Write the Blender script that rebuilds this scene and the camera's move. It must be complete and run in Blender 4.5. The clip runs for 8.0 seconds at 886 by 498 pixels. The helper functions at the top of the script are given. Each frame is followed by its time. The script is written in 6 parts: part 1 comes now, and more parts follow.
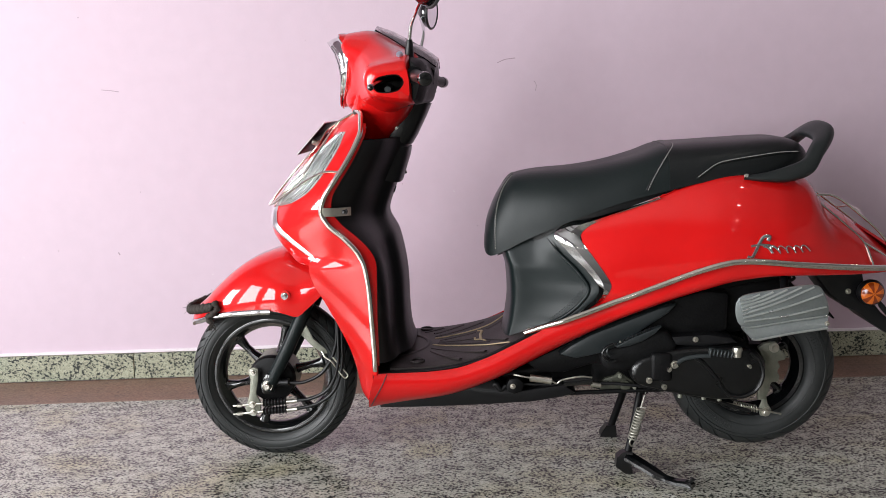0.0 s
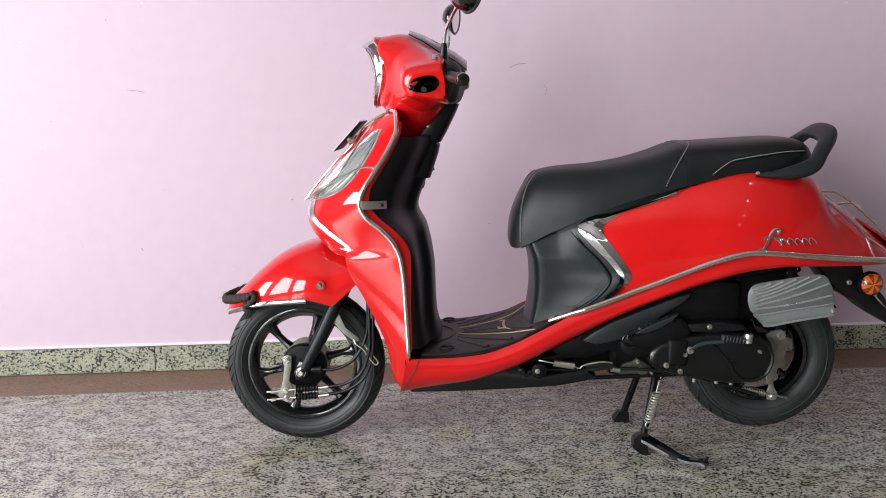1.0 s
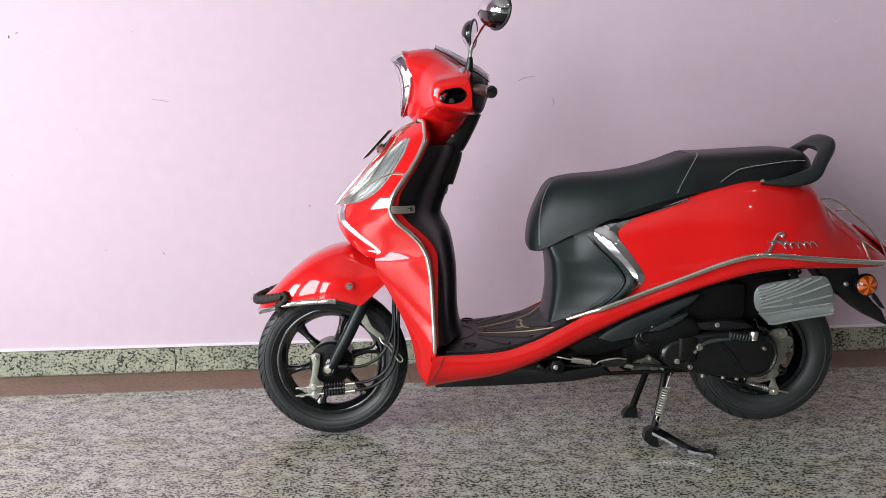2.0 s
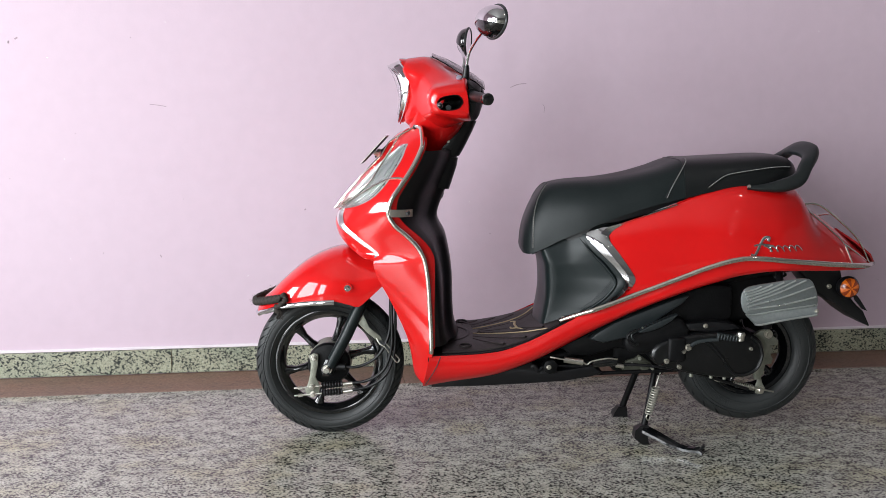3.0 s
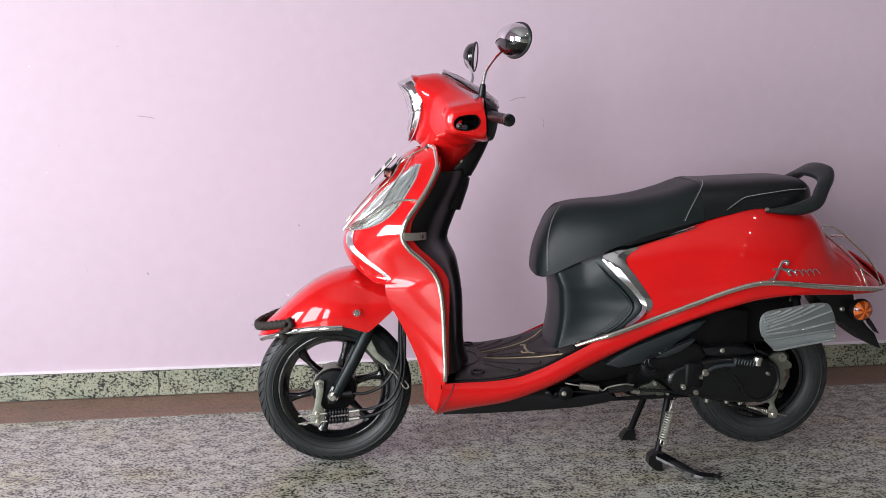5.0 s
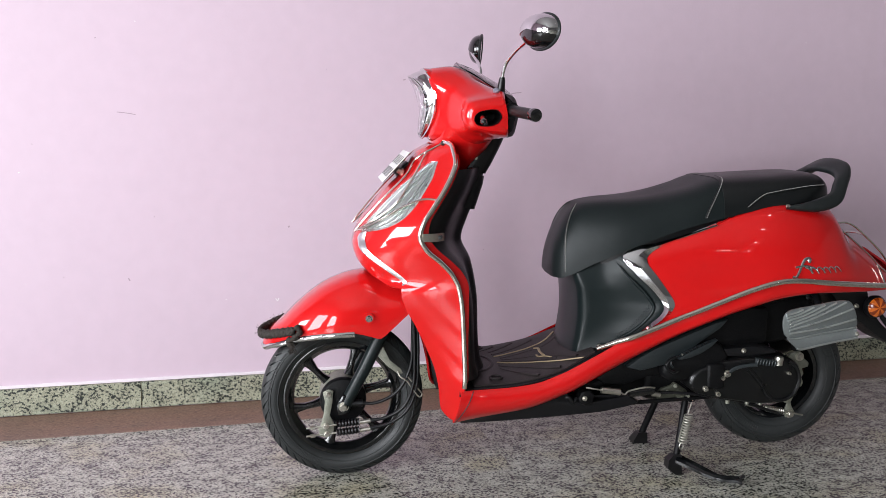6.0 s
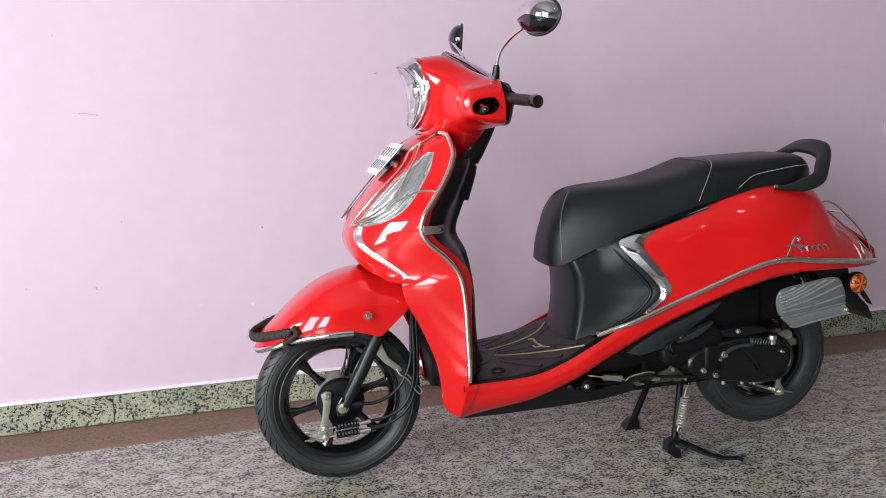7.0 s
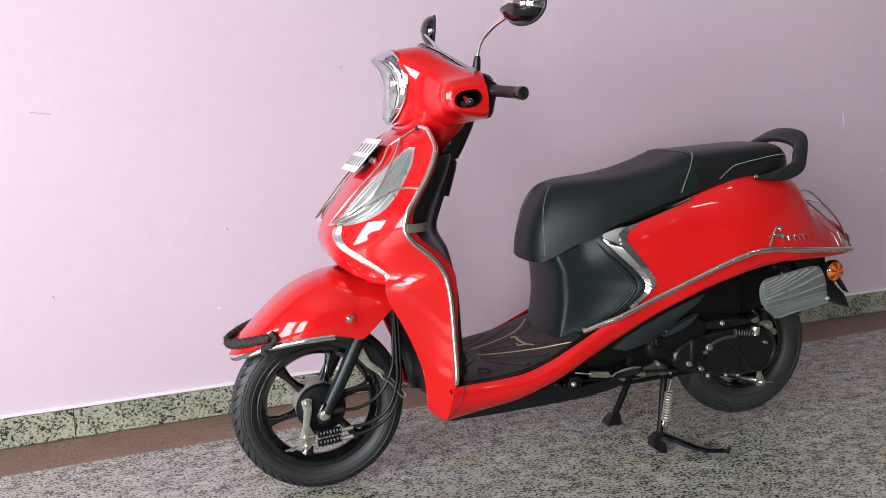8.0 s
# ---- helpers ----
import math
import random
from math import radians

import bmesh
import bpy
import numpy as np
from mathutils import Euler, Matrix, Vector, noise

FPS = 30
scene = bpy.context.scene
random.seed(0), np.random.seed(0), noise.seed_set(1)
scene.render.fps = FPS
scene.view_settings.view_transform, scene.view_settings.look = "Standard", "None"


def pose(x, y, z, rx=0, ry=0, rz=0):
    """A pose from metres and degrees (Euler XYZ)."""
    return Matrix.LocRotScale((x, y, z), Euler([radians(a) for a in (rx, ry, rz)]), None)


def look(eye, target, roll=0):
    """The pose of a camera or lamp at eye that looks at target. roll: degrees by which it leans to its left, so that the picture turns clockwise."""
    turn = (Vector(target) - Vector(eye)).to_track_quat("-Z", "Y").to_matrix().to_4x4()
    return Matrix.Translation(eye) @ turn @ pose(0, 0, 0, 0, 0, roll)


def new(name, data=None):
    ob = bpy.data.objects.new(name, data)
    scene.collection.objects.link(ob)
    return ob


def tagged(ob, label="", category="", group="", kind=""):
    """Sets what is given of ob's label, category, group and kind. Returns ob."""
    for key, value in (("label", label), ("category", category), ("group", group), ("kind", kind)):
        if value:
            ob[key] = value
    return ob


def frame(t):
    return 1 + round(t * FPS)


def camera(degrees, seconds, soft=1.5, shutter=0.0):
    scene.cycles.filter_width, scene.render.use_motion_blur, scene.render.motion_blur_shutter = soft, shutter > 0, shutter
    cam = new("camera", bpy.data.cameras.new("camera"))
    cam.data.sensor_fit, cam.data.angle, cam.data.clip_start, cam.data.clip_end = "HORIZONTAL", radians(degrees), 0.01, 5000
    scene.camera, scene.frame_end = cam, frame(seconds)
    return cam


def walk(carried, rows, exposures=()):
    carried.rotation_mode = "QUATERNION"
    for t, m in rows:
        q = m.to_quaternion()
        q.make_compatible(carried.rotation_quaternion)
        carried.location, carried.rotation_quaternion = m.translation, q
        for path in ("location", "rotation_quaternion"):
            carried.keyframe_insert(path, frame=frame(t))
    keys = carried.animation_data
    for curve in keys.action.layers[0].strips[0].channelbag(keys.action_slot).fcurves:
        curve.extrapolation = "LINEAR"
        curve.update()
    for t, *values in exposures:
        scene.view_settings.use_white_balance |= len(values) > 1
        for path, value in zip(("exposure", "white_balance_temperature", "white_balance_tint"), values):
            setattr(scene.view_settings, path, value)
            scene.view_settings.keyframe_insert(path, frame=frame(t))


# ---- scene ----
cam = camera(52.8, 8.0, soft=0.6)
PATH = [
    (0, (0.452, -2.448, 1.010), (0.476, -0.478, 0.667), -1.0),
    (0.5, (0.357, -2.526, 0.991), (0.421, -0.554, 0.662), -0.7),
    (1, (0.293, -2.578, 0.989), (0.381, -0.606, 0.665), -0.5),
    (1.5, (0.209, -2.651, 0.987), (0.324, -0.679, 0.676), -0.3),
    (3, (0.109, -2.772, 0.993), (0.286, -0.801, 0.703), 0.1),
    (3.5, (0.093, -2.784, 1.008), (0.280, -0.814, 0.715), 0.2),
    (4, (0.062, -2.781, 1.018), (0.260, -0.812, 0.726), 0.3),
    (4.5, (0.015, -2.731, 1.041), (0.253, -0.766, 0.753), 0.5),
    (5, (-0.050, -2.659, 1.048), (0.229, -0.700, 0.757), 0.6),
    (5.2, (-0.089, -2.621, 1.050), (0.211, -0.665, 0.757), 0.7),
    (6.5, (-0.339, -2.463, 1.024), (0.159, -0.548, 0.732), -0.1),
    (7, (-0.430, -2.415, 1.008), (0.153, -0.524, 0.717), -1.0),
    (7.5, (-0.477, -2.358, 1.003), (0.183, -0.494, 0.704), -1.7),
    (8, (-0.504, -2.309, 1.005), (0.199, -0.462, 0.702), -1.8),
]
walk(cam, [(t, look(eye, target, roll)) for t, eye, target, roll in PATH],
     [(0, 0.09, 6500, 9.5), (1.5, 0.06, 6400, 8.5), (3.5, -0.01, 6300, 7.5), (5.0, -0.02, 6300, 9.5), (6.5, 0.01, 6310, 10.5), (8.0, 0.10, 6360, 10.5)])

# ---- world, daylight, lamps ----
world = bpy.data.worlds.new("daylight")
scene.world = world
world.use_nodes = True
wn, wl = world.node_tree.nodes, world.node_tree.links
sky = wn.new("ShaderNodeTexSky")
sky.sky_type, sky.sun_disc = "NISHITA", False
sky.sun_elevation, sky.sun_rotation = radians(48), radians(250)
wn["Background"].inputs["Strength"].default_value = 0.12
wl.new(sky.outputs["Color"], wn["Background"].inputs["Color"])
scene.view_settings.exposure = 0.0


def area_lamp(name, eye, target, sx, sy, watts, colour):
    data = bpy.data.lights.new(name, "AREA")
    data.shape, data.size, data.size_y, data.energy, data.color = "RECTANGLE", sx, sy, watts, colour
    ob = new(name, data)
    ob.matrix_world = look(eye, target)
    return ob


# daylight in two street-side openings; the third lamp and opening are added fill
for y, z, width, height, watts in ((-1.75, 1.36, 1.3, 1.5, 200), (-4.60, 1.60, 2.5, 2.4, 262), (-8.40, 1.60, 2.5, 2.4, 290)):
    area_lamp("daylight_and_fill", (-3.38, y, z), (0.0, y, z), width, height, watts, (0.975, 0.985, 1.0))

# ---- materials ----


def mat(name, base, rough=0.5, metal=0.0, coat=0.0, vary=0.0, scale=8.0, bump=0.0, bscale=60.0, spec=0.5, stretch=(1, 1, 1), alpha=1.0):
    """A principled material with two scales of colour variation and a fine relief."""
    m = bpy.data.materials.new(name)
    m.use_nodes = True
    n, l = m.node_tree.nodes, m.node_tree.links
    p = n["Principled BSDF"]
    p.inputs["Base Color"].default_value = (*base, 1)
    p.inputs["Roughness"].default_value, p.inputs["Metallic"].default_value = rough, metal
    p.inputs["Coat Weight"].default_value, p.inputs["Coat Roughness"].default_value = coat, 0.03
    p.inputs["Specular IOR Level"].default_value = spec
    co = n.new("ShaderNodeTexCoord")
    mp = n.new("ShaderNodeMapping")
    mp.inputs["Scale"].default_value = stretch
    l.new(co.outputs["Object"], mp.inputs["Vector"])
    if vary:
        big, fine = n.new("ShaderNodeTexNoise"), n.new("ShaderNodeTexNoise")
        big.inputs["Scale"].default_value, big.inputs["Detail"].default_value = scale, 6
        fine.inputs["Scale"].default_value, fine.inputs["Detail"].default_value = scale * 14, 4
        add = n.new("ShaderNodeMath")
        add.operation = "ADD"
        l.new(mp.outputs["Vector"], big.inputs["Vector"])
        l.new(mp.outputs["Vector"], fine.inputs["Vector"])
        l.new(big.outputs["Fac"], add.inputs[0])
        l.new(fine.outputs["Fac"], add.inputs[1])
        rng = n.new("ShaderNodeMapRange")
        rng.inputs["From Min"].default_value, rng.inputs["From Max"].default_value = 0.6, 1.4
        rng.inputs["To Min"].default_value, rng.inputs["To Max"].default_value = 1 - vary, 1 + vary
        l.new(add.outputs[0], rng.inputs["Value"])
        mul = n.new("ShaderNodeVectorMath")
        mul.operation = "SCALE"
        mul.inputs[0].default_value = base
        l.new(rng.outputs["Result"], mul.inputs["Scale"])
        l.new(mul.outputs["Vector"], p.inputs["Base Color"])
        rr = n.new("ShaderNodeMapRange")
        rr.inputs["To Min"].default_value, rr.inputs["To Max"].default_value = max(rough - 0.3 * rough, 0.02), min(rough + 0.3 * rough, 1)
        l.new(big.outputs["Fac"], rr.inputs["Value"])
        l.new(rr.outputs["Result"], p.inputs["Roughness"])
    if bump:
        bn = n.new("ShaderNodeTexNoise")
        bn.inputs["Scale"].default_value, bn.inputs["Detail"].default_value = bscale, 5
        l.new(mp.outputs["Vector"], bn.inputs["Vector"])
        bp = n.new("ShaderNodeBump")
        bp.inputs["Strength"].default_value, bp.inputs["Distance"].default_value = bump, 0.002
        l.new(bn.outputs["Fac"], bp.inputs["Height"])
        l.new(bp.outputs["Normal"], p.inputs["Normal"])
    return m


def ramp(n, stops):
    r = n.new("ShaderNodeValToRGB")
    e = r.color_ramp.elements
    for i, (at, c) in enumerate(stops):
        k = e[i] if i < 2 else e.new(at)
        k.position, k.color = at, (*c, 1)
    return r


def granite(name, dark, base, light, scale, stretch, rough, flecks=0.40, stain=(1, 1, 1), tint=0.12, patch=0.22):
    """Speckled stone: pale grains, dark flecks, broad stains, and a polish with dull spots."""
    m = bpy.data.materials.new(name)
    m.use_nodes = True
    n, l = m.node_tree.nodes, m.node_tree.links
    p = n["Principled BSDF"]
    co, mp = n.new("ShaderNodeTexCoord"), n.new("ShaderNodeMapping")
    mp.inputs["Scale"].default_value = stretch
    l.new(co.outputs["Object"], mp.inputs["Vector"])
    info = n.new("ShaderNodeObjectInfo")
    shift = n.new("ShaderNodeVectorMath")
    shift.operation = "MULTIPLY_ADD"
    shift.inputs[1].default_value = (7.0, 3.0, 5.0)
    l.new(info.outputs["Random"], shift.inputs[0])
    l.new(mp.outputs["Vector"], shift.inputs[2])
    vec = shift.outputs["Vector"]

    def noise_tex(s, d, r, warp=0.0):
        t = n.new("ShaderNodeTexNoise")
        t.inputs["Scale"].default_value, t.inputs["Detail"].default_value, t.inputs["Roughness"].default_value = s, d, r
        t.inputs["Distortion"].default_value = warp
        l.new(vec, t.inputs["Vector"])
        return t
    grain, fleck, broad, cluster = noise_tex(scale * 2.3, 4, 0.7), noise_tex(scale, 5, 0.62, 0.25), noise_tex(scale * 0.035, 3, 0.5), noise_tex(scale * 0.16, 4, 0.6)
    r = ramp(n, [(0.30, tuple(0.6 * c for c in base)), (0.47, base), (0.70, light)])
    l.new(grain.outputs["Fac"], r.inputs["Fac"])
    add = n.new("ShaderNodeMath")
    add.operation = "MULTIPLY_ADD"
    add.inputs[1].default_value = patch
    l.new(cluster.outputs["Fac"], add.inputs[0])
    l.new(fleck.outputs["Fac"], add.inputs[2])
    cut_ = n.new("ShaderNodeMapRange")
    cut_.interpolation_type = "SMOOTHSTEP"
    cut_.inputs["From Min"].default_value, cut_.inputs["From Max"].default_value = flecks + patch / 2 - 0.016, flecks + patch / 2 + 0.020
    l.new(add.outputs[0], cut_.inputs["Value"])
    mix = n.new("ShaderNodeMix")
    mix.data_type = "RGBA"
    mix.inputs[6].default_value = (*dark, 1)
    l.new(cut_.outputs["Result"], mix.inputs[0])
    l.new(r.outputs["Color"], mix.inputs[7])
    st = n.new("ShaderNodeMapRange")
    st.inputs["From Min"].default_value, st.inputs["From Max"].default_value = 0.50, 0.72
    l.new(broad.outputs["Fac"], st.inputs["Value"])
    tn = n.new("ShaderNodeMix")
    tn.data_type, tn.blend_type = "RGBA", "MULTIPLY"
    tn.inputs[7].default_value = (*stain, 1)
    l.new(st.outputs["Result"], tn.inputs[0])
    l.new(mix.outputs[2], tn.inputs[6])
    rng = n.new("ShaderNodeMapRange")
    rng.inputs["From Min"].default_value, rng.inputs["From Max"].default_value = 0.3, 0.7
    rng.inputs["To Min"].default_value, rng.inputs["To Max"].default_value = 1 - tint, 1 + tint
    l.new(cluster.outputs["Fac"], rng.inputs["Value"])
    mul = n.new("ShaderNodeVectorMath")
    mul.operation = "SCALE"
    l.new(tn.outputs[2], mul.inputs[0])
    l.new(rng.outputs["Result"], mul.inputs["Scale"])
    l.new(mul.outputs["Vector"], p.inputs["Base Color"])
    rr = n.new("ShaderNodeMapRange")
    rr.inputs["To Min"].default_value, rr.inputs["To Max"].default_value = rough - 0.1, rough + 0.14
    l.new(cluster.outputs["Fac"], rr.inputs["Value"])
    l.new(rr.outputs["Result"], p.inputs["Roughness"])
    bp = n.new("ShaderNodeBump")
    bp.inputs["Strength"].default_value, bp.inputs["Distance"].default_value = 0.12, 0.001
    l.new(grain.outputs["Fac"], bp.inputs["Height"])
    l.new(bp.outputs["Normal"], p.inputs["Normal"])
    return m


def wall_paint(name, base):
    """Rolled emulsion on plaster: faint roller relief, soft clouds, small scuffs."""
    m = mat(name, base, 0.62, vary=0.035, scale=1.3, bump=0.18, bscale=140)
    return m


def glass(name, colour, rough=0.02):
    m = bpy.data.materials.new(name)
    m.use_nodes = True
    p = m.node_tree.nodes["Principled BSDF"]
    p.inputs["Base Color"].default_value = (*colour, 1)
    p.inputs["Transmission Weight"].default_value, p.inputs["Roughness"].default_value = 1.0, rough
    p.inputs["IOR"].default_value = 1.3
    return m


WALL = wall_paint("lilac_wall_paint", (0.640, 0.504, 0.592))
CONCRETE = mat("grey_cement_plaster", (0.30, 0.29, 0.285), 0.8, vary=0.12, scale=2, bump=0.3, bscale=60)
WHITE_PAINT = mat("white_ceiling_paint", (0.78, 0.77, 0.76), 0.7, vary=0.03, scale=2, bump=0.1, bscale=90)
FLOOR = granite("grey_granite", (0.030, 0.033, 0.030), (0.352, 0.350, 0.300), (0.66, 0.655, 0.58), 160, (0.72, 1.0, 1), 0.19, 0.462, (0.97, 0.93, 0.76), 0.18, 0.29)
SKIRT = granite("green_white_granite", (0.014, 0.020, 0.017), (0.32, 0.325, 0.235), (0.52, 0.515, 0.40), 120, (0.85, 1, 1), 0.42, 0.450, (0.74, 0.84, 0.86), 0.12, 0.30)
BORDER = granite("red_brown_granite", (0.11, 0.056, 0.040), (0.195, 0.110, 0.076), (0.31, 0.205, 0.155), 95, (0.60, 1, 1), 0.42, 0.38, (0.85, 0.9, 0.95), 0.16)
JOINT = mat("joint_cement", (0.34, 0.27, 0.18), 0.9, vary=0.2, scale=20, bump=0.3, bscale=200)
RED = mat("red_lacquer", (0.57, 0.0066, 0.0068), 0.36, metal=0.15, coat=1.0, vary=0.03, scale=3, spec=0.05)
RED.node_tree.nodes["Principled BSDF"].inputs["Coat IOR"].default_value = 1.55
BLACK = mat("black_plastic", (0.0050, 0.0050, 0.0058), 0.38, vary=0.18, scale=5, bump=0.25, bscale=420, spec=0.34)
SATIN = mat("satin_black_plastic", (0.0050, 0.0078, 0.0082), 0.44, vary=0.12, scale=4, bump=0.08, bscale=300, spec=0.55)
PEDEST = mat("moulded_black_cover", (0.0075, 0.0118, 0.0122), 0.36, vary=0.12, scale=4, bump=0.06, bscale=300, spec=0.24)
GLOSS = mat("gloss_black_enamel", (0.003, 0.0034, 0.004), 0.16, coat=0.6, vary=0.1, scale=6)
MATT = mat("dusty_black_casting", (0.0032, 0.0032, 0.0036), 0.50, vary=0.35, scale=14, bump=0.35, bscale=160, spec=0.18)
CASE = mat("black_case_enamel", (0.0030, 0.0032, 0.0036), 0.30, vary=0.25, scale=16, bump=0.25, bscale=120, spec=0.45)
GREYPL = mat("dark_grey_plastic", (0.022, 0.027, 0.029), 0.40, vary=0.1, scale=6, bump=0.1, bscale=300)
GREYGLOSS = mat("slate_grey_plastic", (0.014, 0.018, 0.0195), 0.36, vary=0.1, scale=6, bump=0.06, bscale=300)
RUBBER = mat("tyre_rubber", (0.0170, 0.0190, 0.0192), 0.50, vary=0.22, scale=9, bump=0.2, bscale=260)
STANDBLACK = mat("worn_black_enamel", (0.0034, 0.0034, 0.004), 0.34, coat=0.08, vary=0.2, scale=20, bump=0.10, bscale=120)
SHADEAMBER = mat("shaded_amber_lens", (0.25, 0.035, 0.004), 0.15, coat=0.8, vary=0.1, scale=60)
GRIP = mat("grip_rubber", (0.0062, 0.0064, 0.0070), 0.40, vary=0.15, scale=20, bump=0.4, bscale=500)
MATRUB = mat("brown_rubber_mat", (0.020, 0.0145, 0.0145), 0.56, vary=0.18, scale=7, bump=0.3, bscale=380)
DARKCHROME = mat("smoked_chrome", (0.66, 0.68, 0.675), 0.07, metal=1.0)
SOFTCHROME = mat("satin_chrome", (0.82, 0.83, 0.84), 0.24, metal=1.0, vary=0.03, scale=20)
CHROME = mat("chrome_plate", (0.70, 0.71, 0.72), 0.07, metal=1.0)
STEEL = mat("polished_steel_tube", (0.76, 0.73, 0.66), 0.16, metal=1.0, vary=0.08, scale=12)
ZINC = mat("zinc_plated_steel", (0.60, 0.58, 0.52), 0.34, metal=1.0, vary=0.2, scale=30, bump=0.2, bscale=220)
DIRTY = mat("oxidised_aluminium", (0.235, 0.24, 0.195), 0.48, metal=0.5, vary=0.35, scale=40, bump=0.5, bscale=150)
SOOTY = mat("dull_stained_casting", (0.060, 0.062, 0.046), 0.50, metal=0.3, vary=0.4, scale=40, bump=0.5, bscale=150)
SPRING = mat("pale_zinc_wire", (0.36, 0.345, 0.295), 0.36, metal=0.4, vary=0.12, scale=40)
ALU = mat("brushed_aluminium_plate", (0.30, 0.33, 0.33), 0.40, metal=0.85, vary=0.12, scale=12, bump=0.2, bscale=260)
ALUPALE = mat("pale_aluminium", (0.58, 0.61, 0.60), 0.30, metal=0.9, vary=0.10, scale=20)
GOLD = mat("tan_printed_rubber", (0.42, 0.33, 0.20), 0.6, vary=0.15, scale=20)
THREAD = mat("grey_stitch_thread", (0.40, 0.40, 0.38), 0.8, vary=0.15, scale=60)
WHITE = mat("white_reflective_sheet", (0.72, 0.74, 0.72), 0.35, vary=0.04, scale=20)
INK = mat("black_print", (0.02, 0.02, 0.022), 0.5, vary=0.1, scale=40)
BLUE = mat("blue_silver_badge", (0.36, 0.38, 0.46), 0.3, metal=0.7, vary=0.1, scale=40)
ROPE = mat("dark_braided_hair", (0.022, 0.016, 0.012), 0.85, vary=0.4, scale=60, bump=0.8, bscale=300)
REFLECT = mat("silver_reflector_bowl", (0.62, 0.65, 0.64), 0.30, metal=0.7, vary=0.06, scale=30)
CLEAR = glass("clear_polycarbonate", (0.97, 0.98, 0.98))
SMOKE = glass("smoked_acrylic", (0.62, 0.62, 0.62))
AMBER = mat("amber_lens", (0.72, 0.15, 0.012), 0.14, coat=0.8, vary=0.1, scale=60, bump=0.5, bscale=420)
TAILRED = mat("red_tail_lens", (0.40, 0.01, 0.015), 0.1, coat=1.0, vary=0.1, scale=30)
LAMP = mat("lamp_diffuser", (0.9, 0.9, 0.88), 0.5)
LAMP.node_tree.nodes["Principled BSDF"].inputs["Emission Color"].default_value = (1.0, 0.95, 0.88, 1)
LAMP.node_tree.nodes["Principled BSDF"].inputs["Emission Strength"].default_value = 42.0
MIRROR = mat("mirror_glass", (0.88, 0.89, 0.90), 0.01, metal=1.0)


def vinyl(name, base):
    """Seat vinyl with an embossed dot grid."""
    m = mat(name, base, 0.42, vary=0.12, scale=6, spec=0.21)
    n, l = m.node_tree.nodes, m.node_tree.links
    v = n.new("ShaderNodeTexVoronoi")
    v.inputs["Scale"].default_value, v.inputs["Randomness"].default_value = 210, 0.0
    l.new(n["Texture Coordinate"].outputs["Object"], v.inputs["Vector"])
    bp = n.new("ShaderNodeBump")
    bp.inputs["Strength"].default_value, bp.inputs["Distance"].default_value = 0.14, 0.001
    l.new(v.outputs["Distance"], bp.inputs["Height"])
    l.new(bp.outputs["Normal"], n["Principled BSDF"].inputs["Normal"])
    return m


VINYL = vinyl("black_embossed_vinyl", (0.0088, 0.0122, 0.0125))
VINYL2 = mat("plain_black_vinyl", (0.0060, 0.0072, 0.0076), 0.38, vary=0.12, scale=6, bump=0.15, bscale=300, spec=0.36)

# ---- mesh helpers ----


def part(name, geo, material, parent=None, label="", angle=38, flip=False):
    """Links a bmesh, or vertices and faces, as ONE mesh object under a thing or a part."""
    me = bpy.data.meshes.new(name)
    if isinstance(geo, bmesh.types.BMesh):
        bm = geo
    else:
        bm = bmesh.new()
        vs = [bm.verts.new(v) for v in geo[0]]
        for f in geo[1]:
            q = [vs[i] for i in dict.fromkeys(f)]
            if len(q) > 2:
                try:
                    bm.faces.new(q)
                except ValueError:
                    pass
    bmesh.ops.remove_doubles(bm, verts=bm.verts, dist=1e-5)
    bmesh.ops.recalc_face_normals(bm, faces=bm.faces)
    for f in bm.faces:
        f.smooth = True
    bm.to_mesh(me)
    bm.free()
    me.set_sharp_from_angle(angle=radians(angle))
    me.materials.append(material)
    ob = new(name, me)
    if parent is not None:
        ob.parent = parent
    if label:
        tagged(ob, label)
    return ob


def pchip(xs, ys):
    """A smooth curve through (xs, ys) that does not overshoot; returns a function of arrays."""
    xs, ys = np.array(xs, float), np.array(ys, float)
    h, d = np.diff(xs), np.diff(ys) / np.diff(xs)
    m = np.zeros(len(xs))
    m[0], m[-1] = d[0], d[-1]
    for i in range(1, len(xs) - 1):
        if d[i - 1] * d[i] > 0:
            w1, w2 = 2 * h[i] + h[i - 1], h[i] + 2 * h[i - 1]
            m[i] = (w1 + w2) / (w1 / d[i - 1] + w2 / d[i])

    def f(x):
        x = np.clip(np.asarray(x, float), xs[0], xs[-1])
        i = np.clip(np.searchsorted(xs, x) - 1, 0, len(xs) - 2)
        t = (x - xs[i]) / h[i]
        return ((1 + 2 * t) * (1 - t) ** 2 * ys[i] + t * (1 - t) ** 2 * h[i] * m[i] + t * t * (3 - 2 * t) * ys[i + 1] + t * t * (t - 1) * h[i] * m[i + 1])
    return f


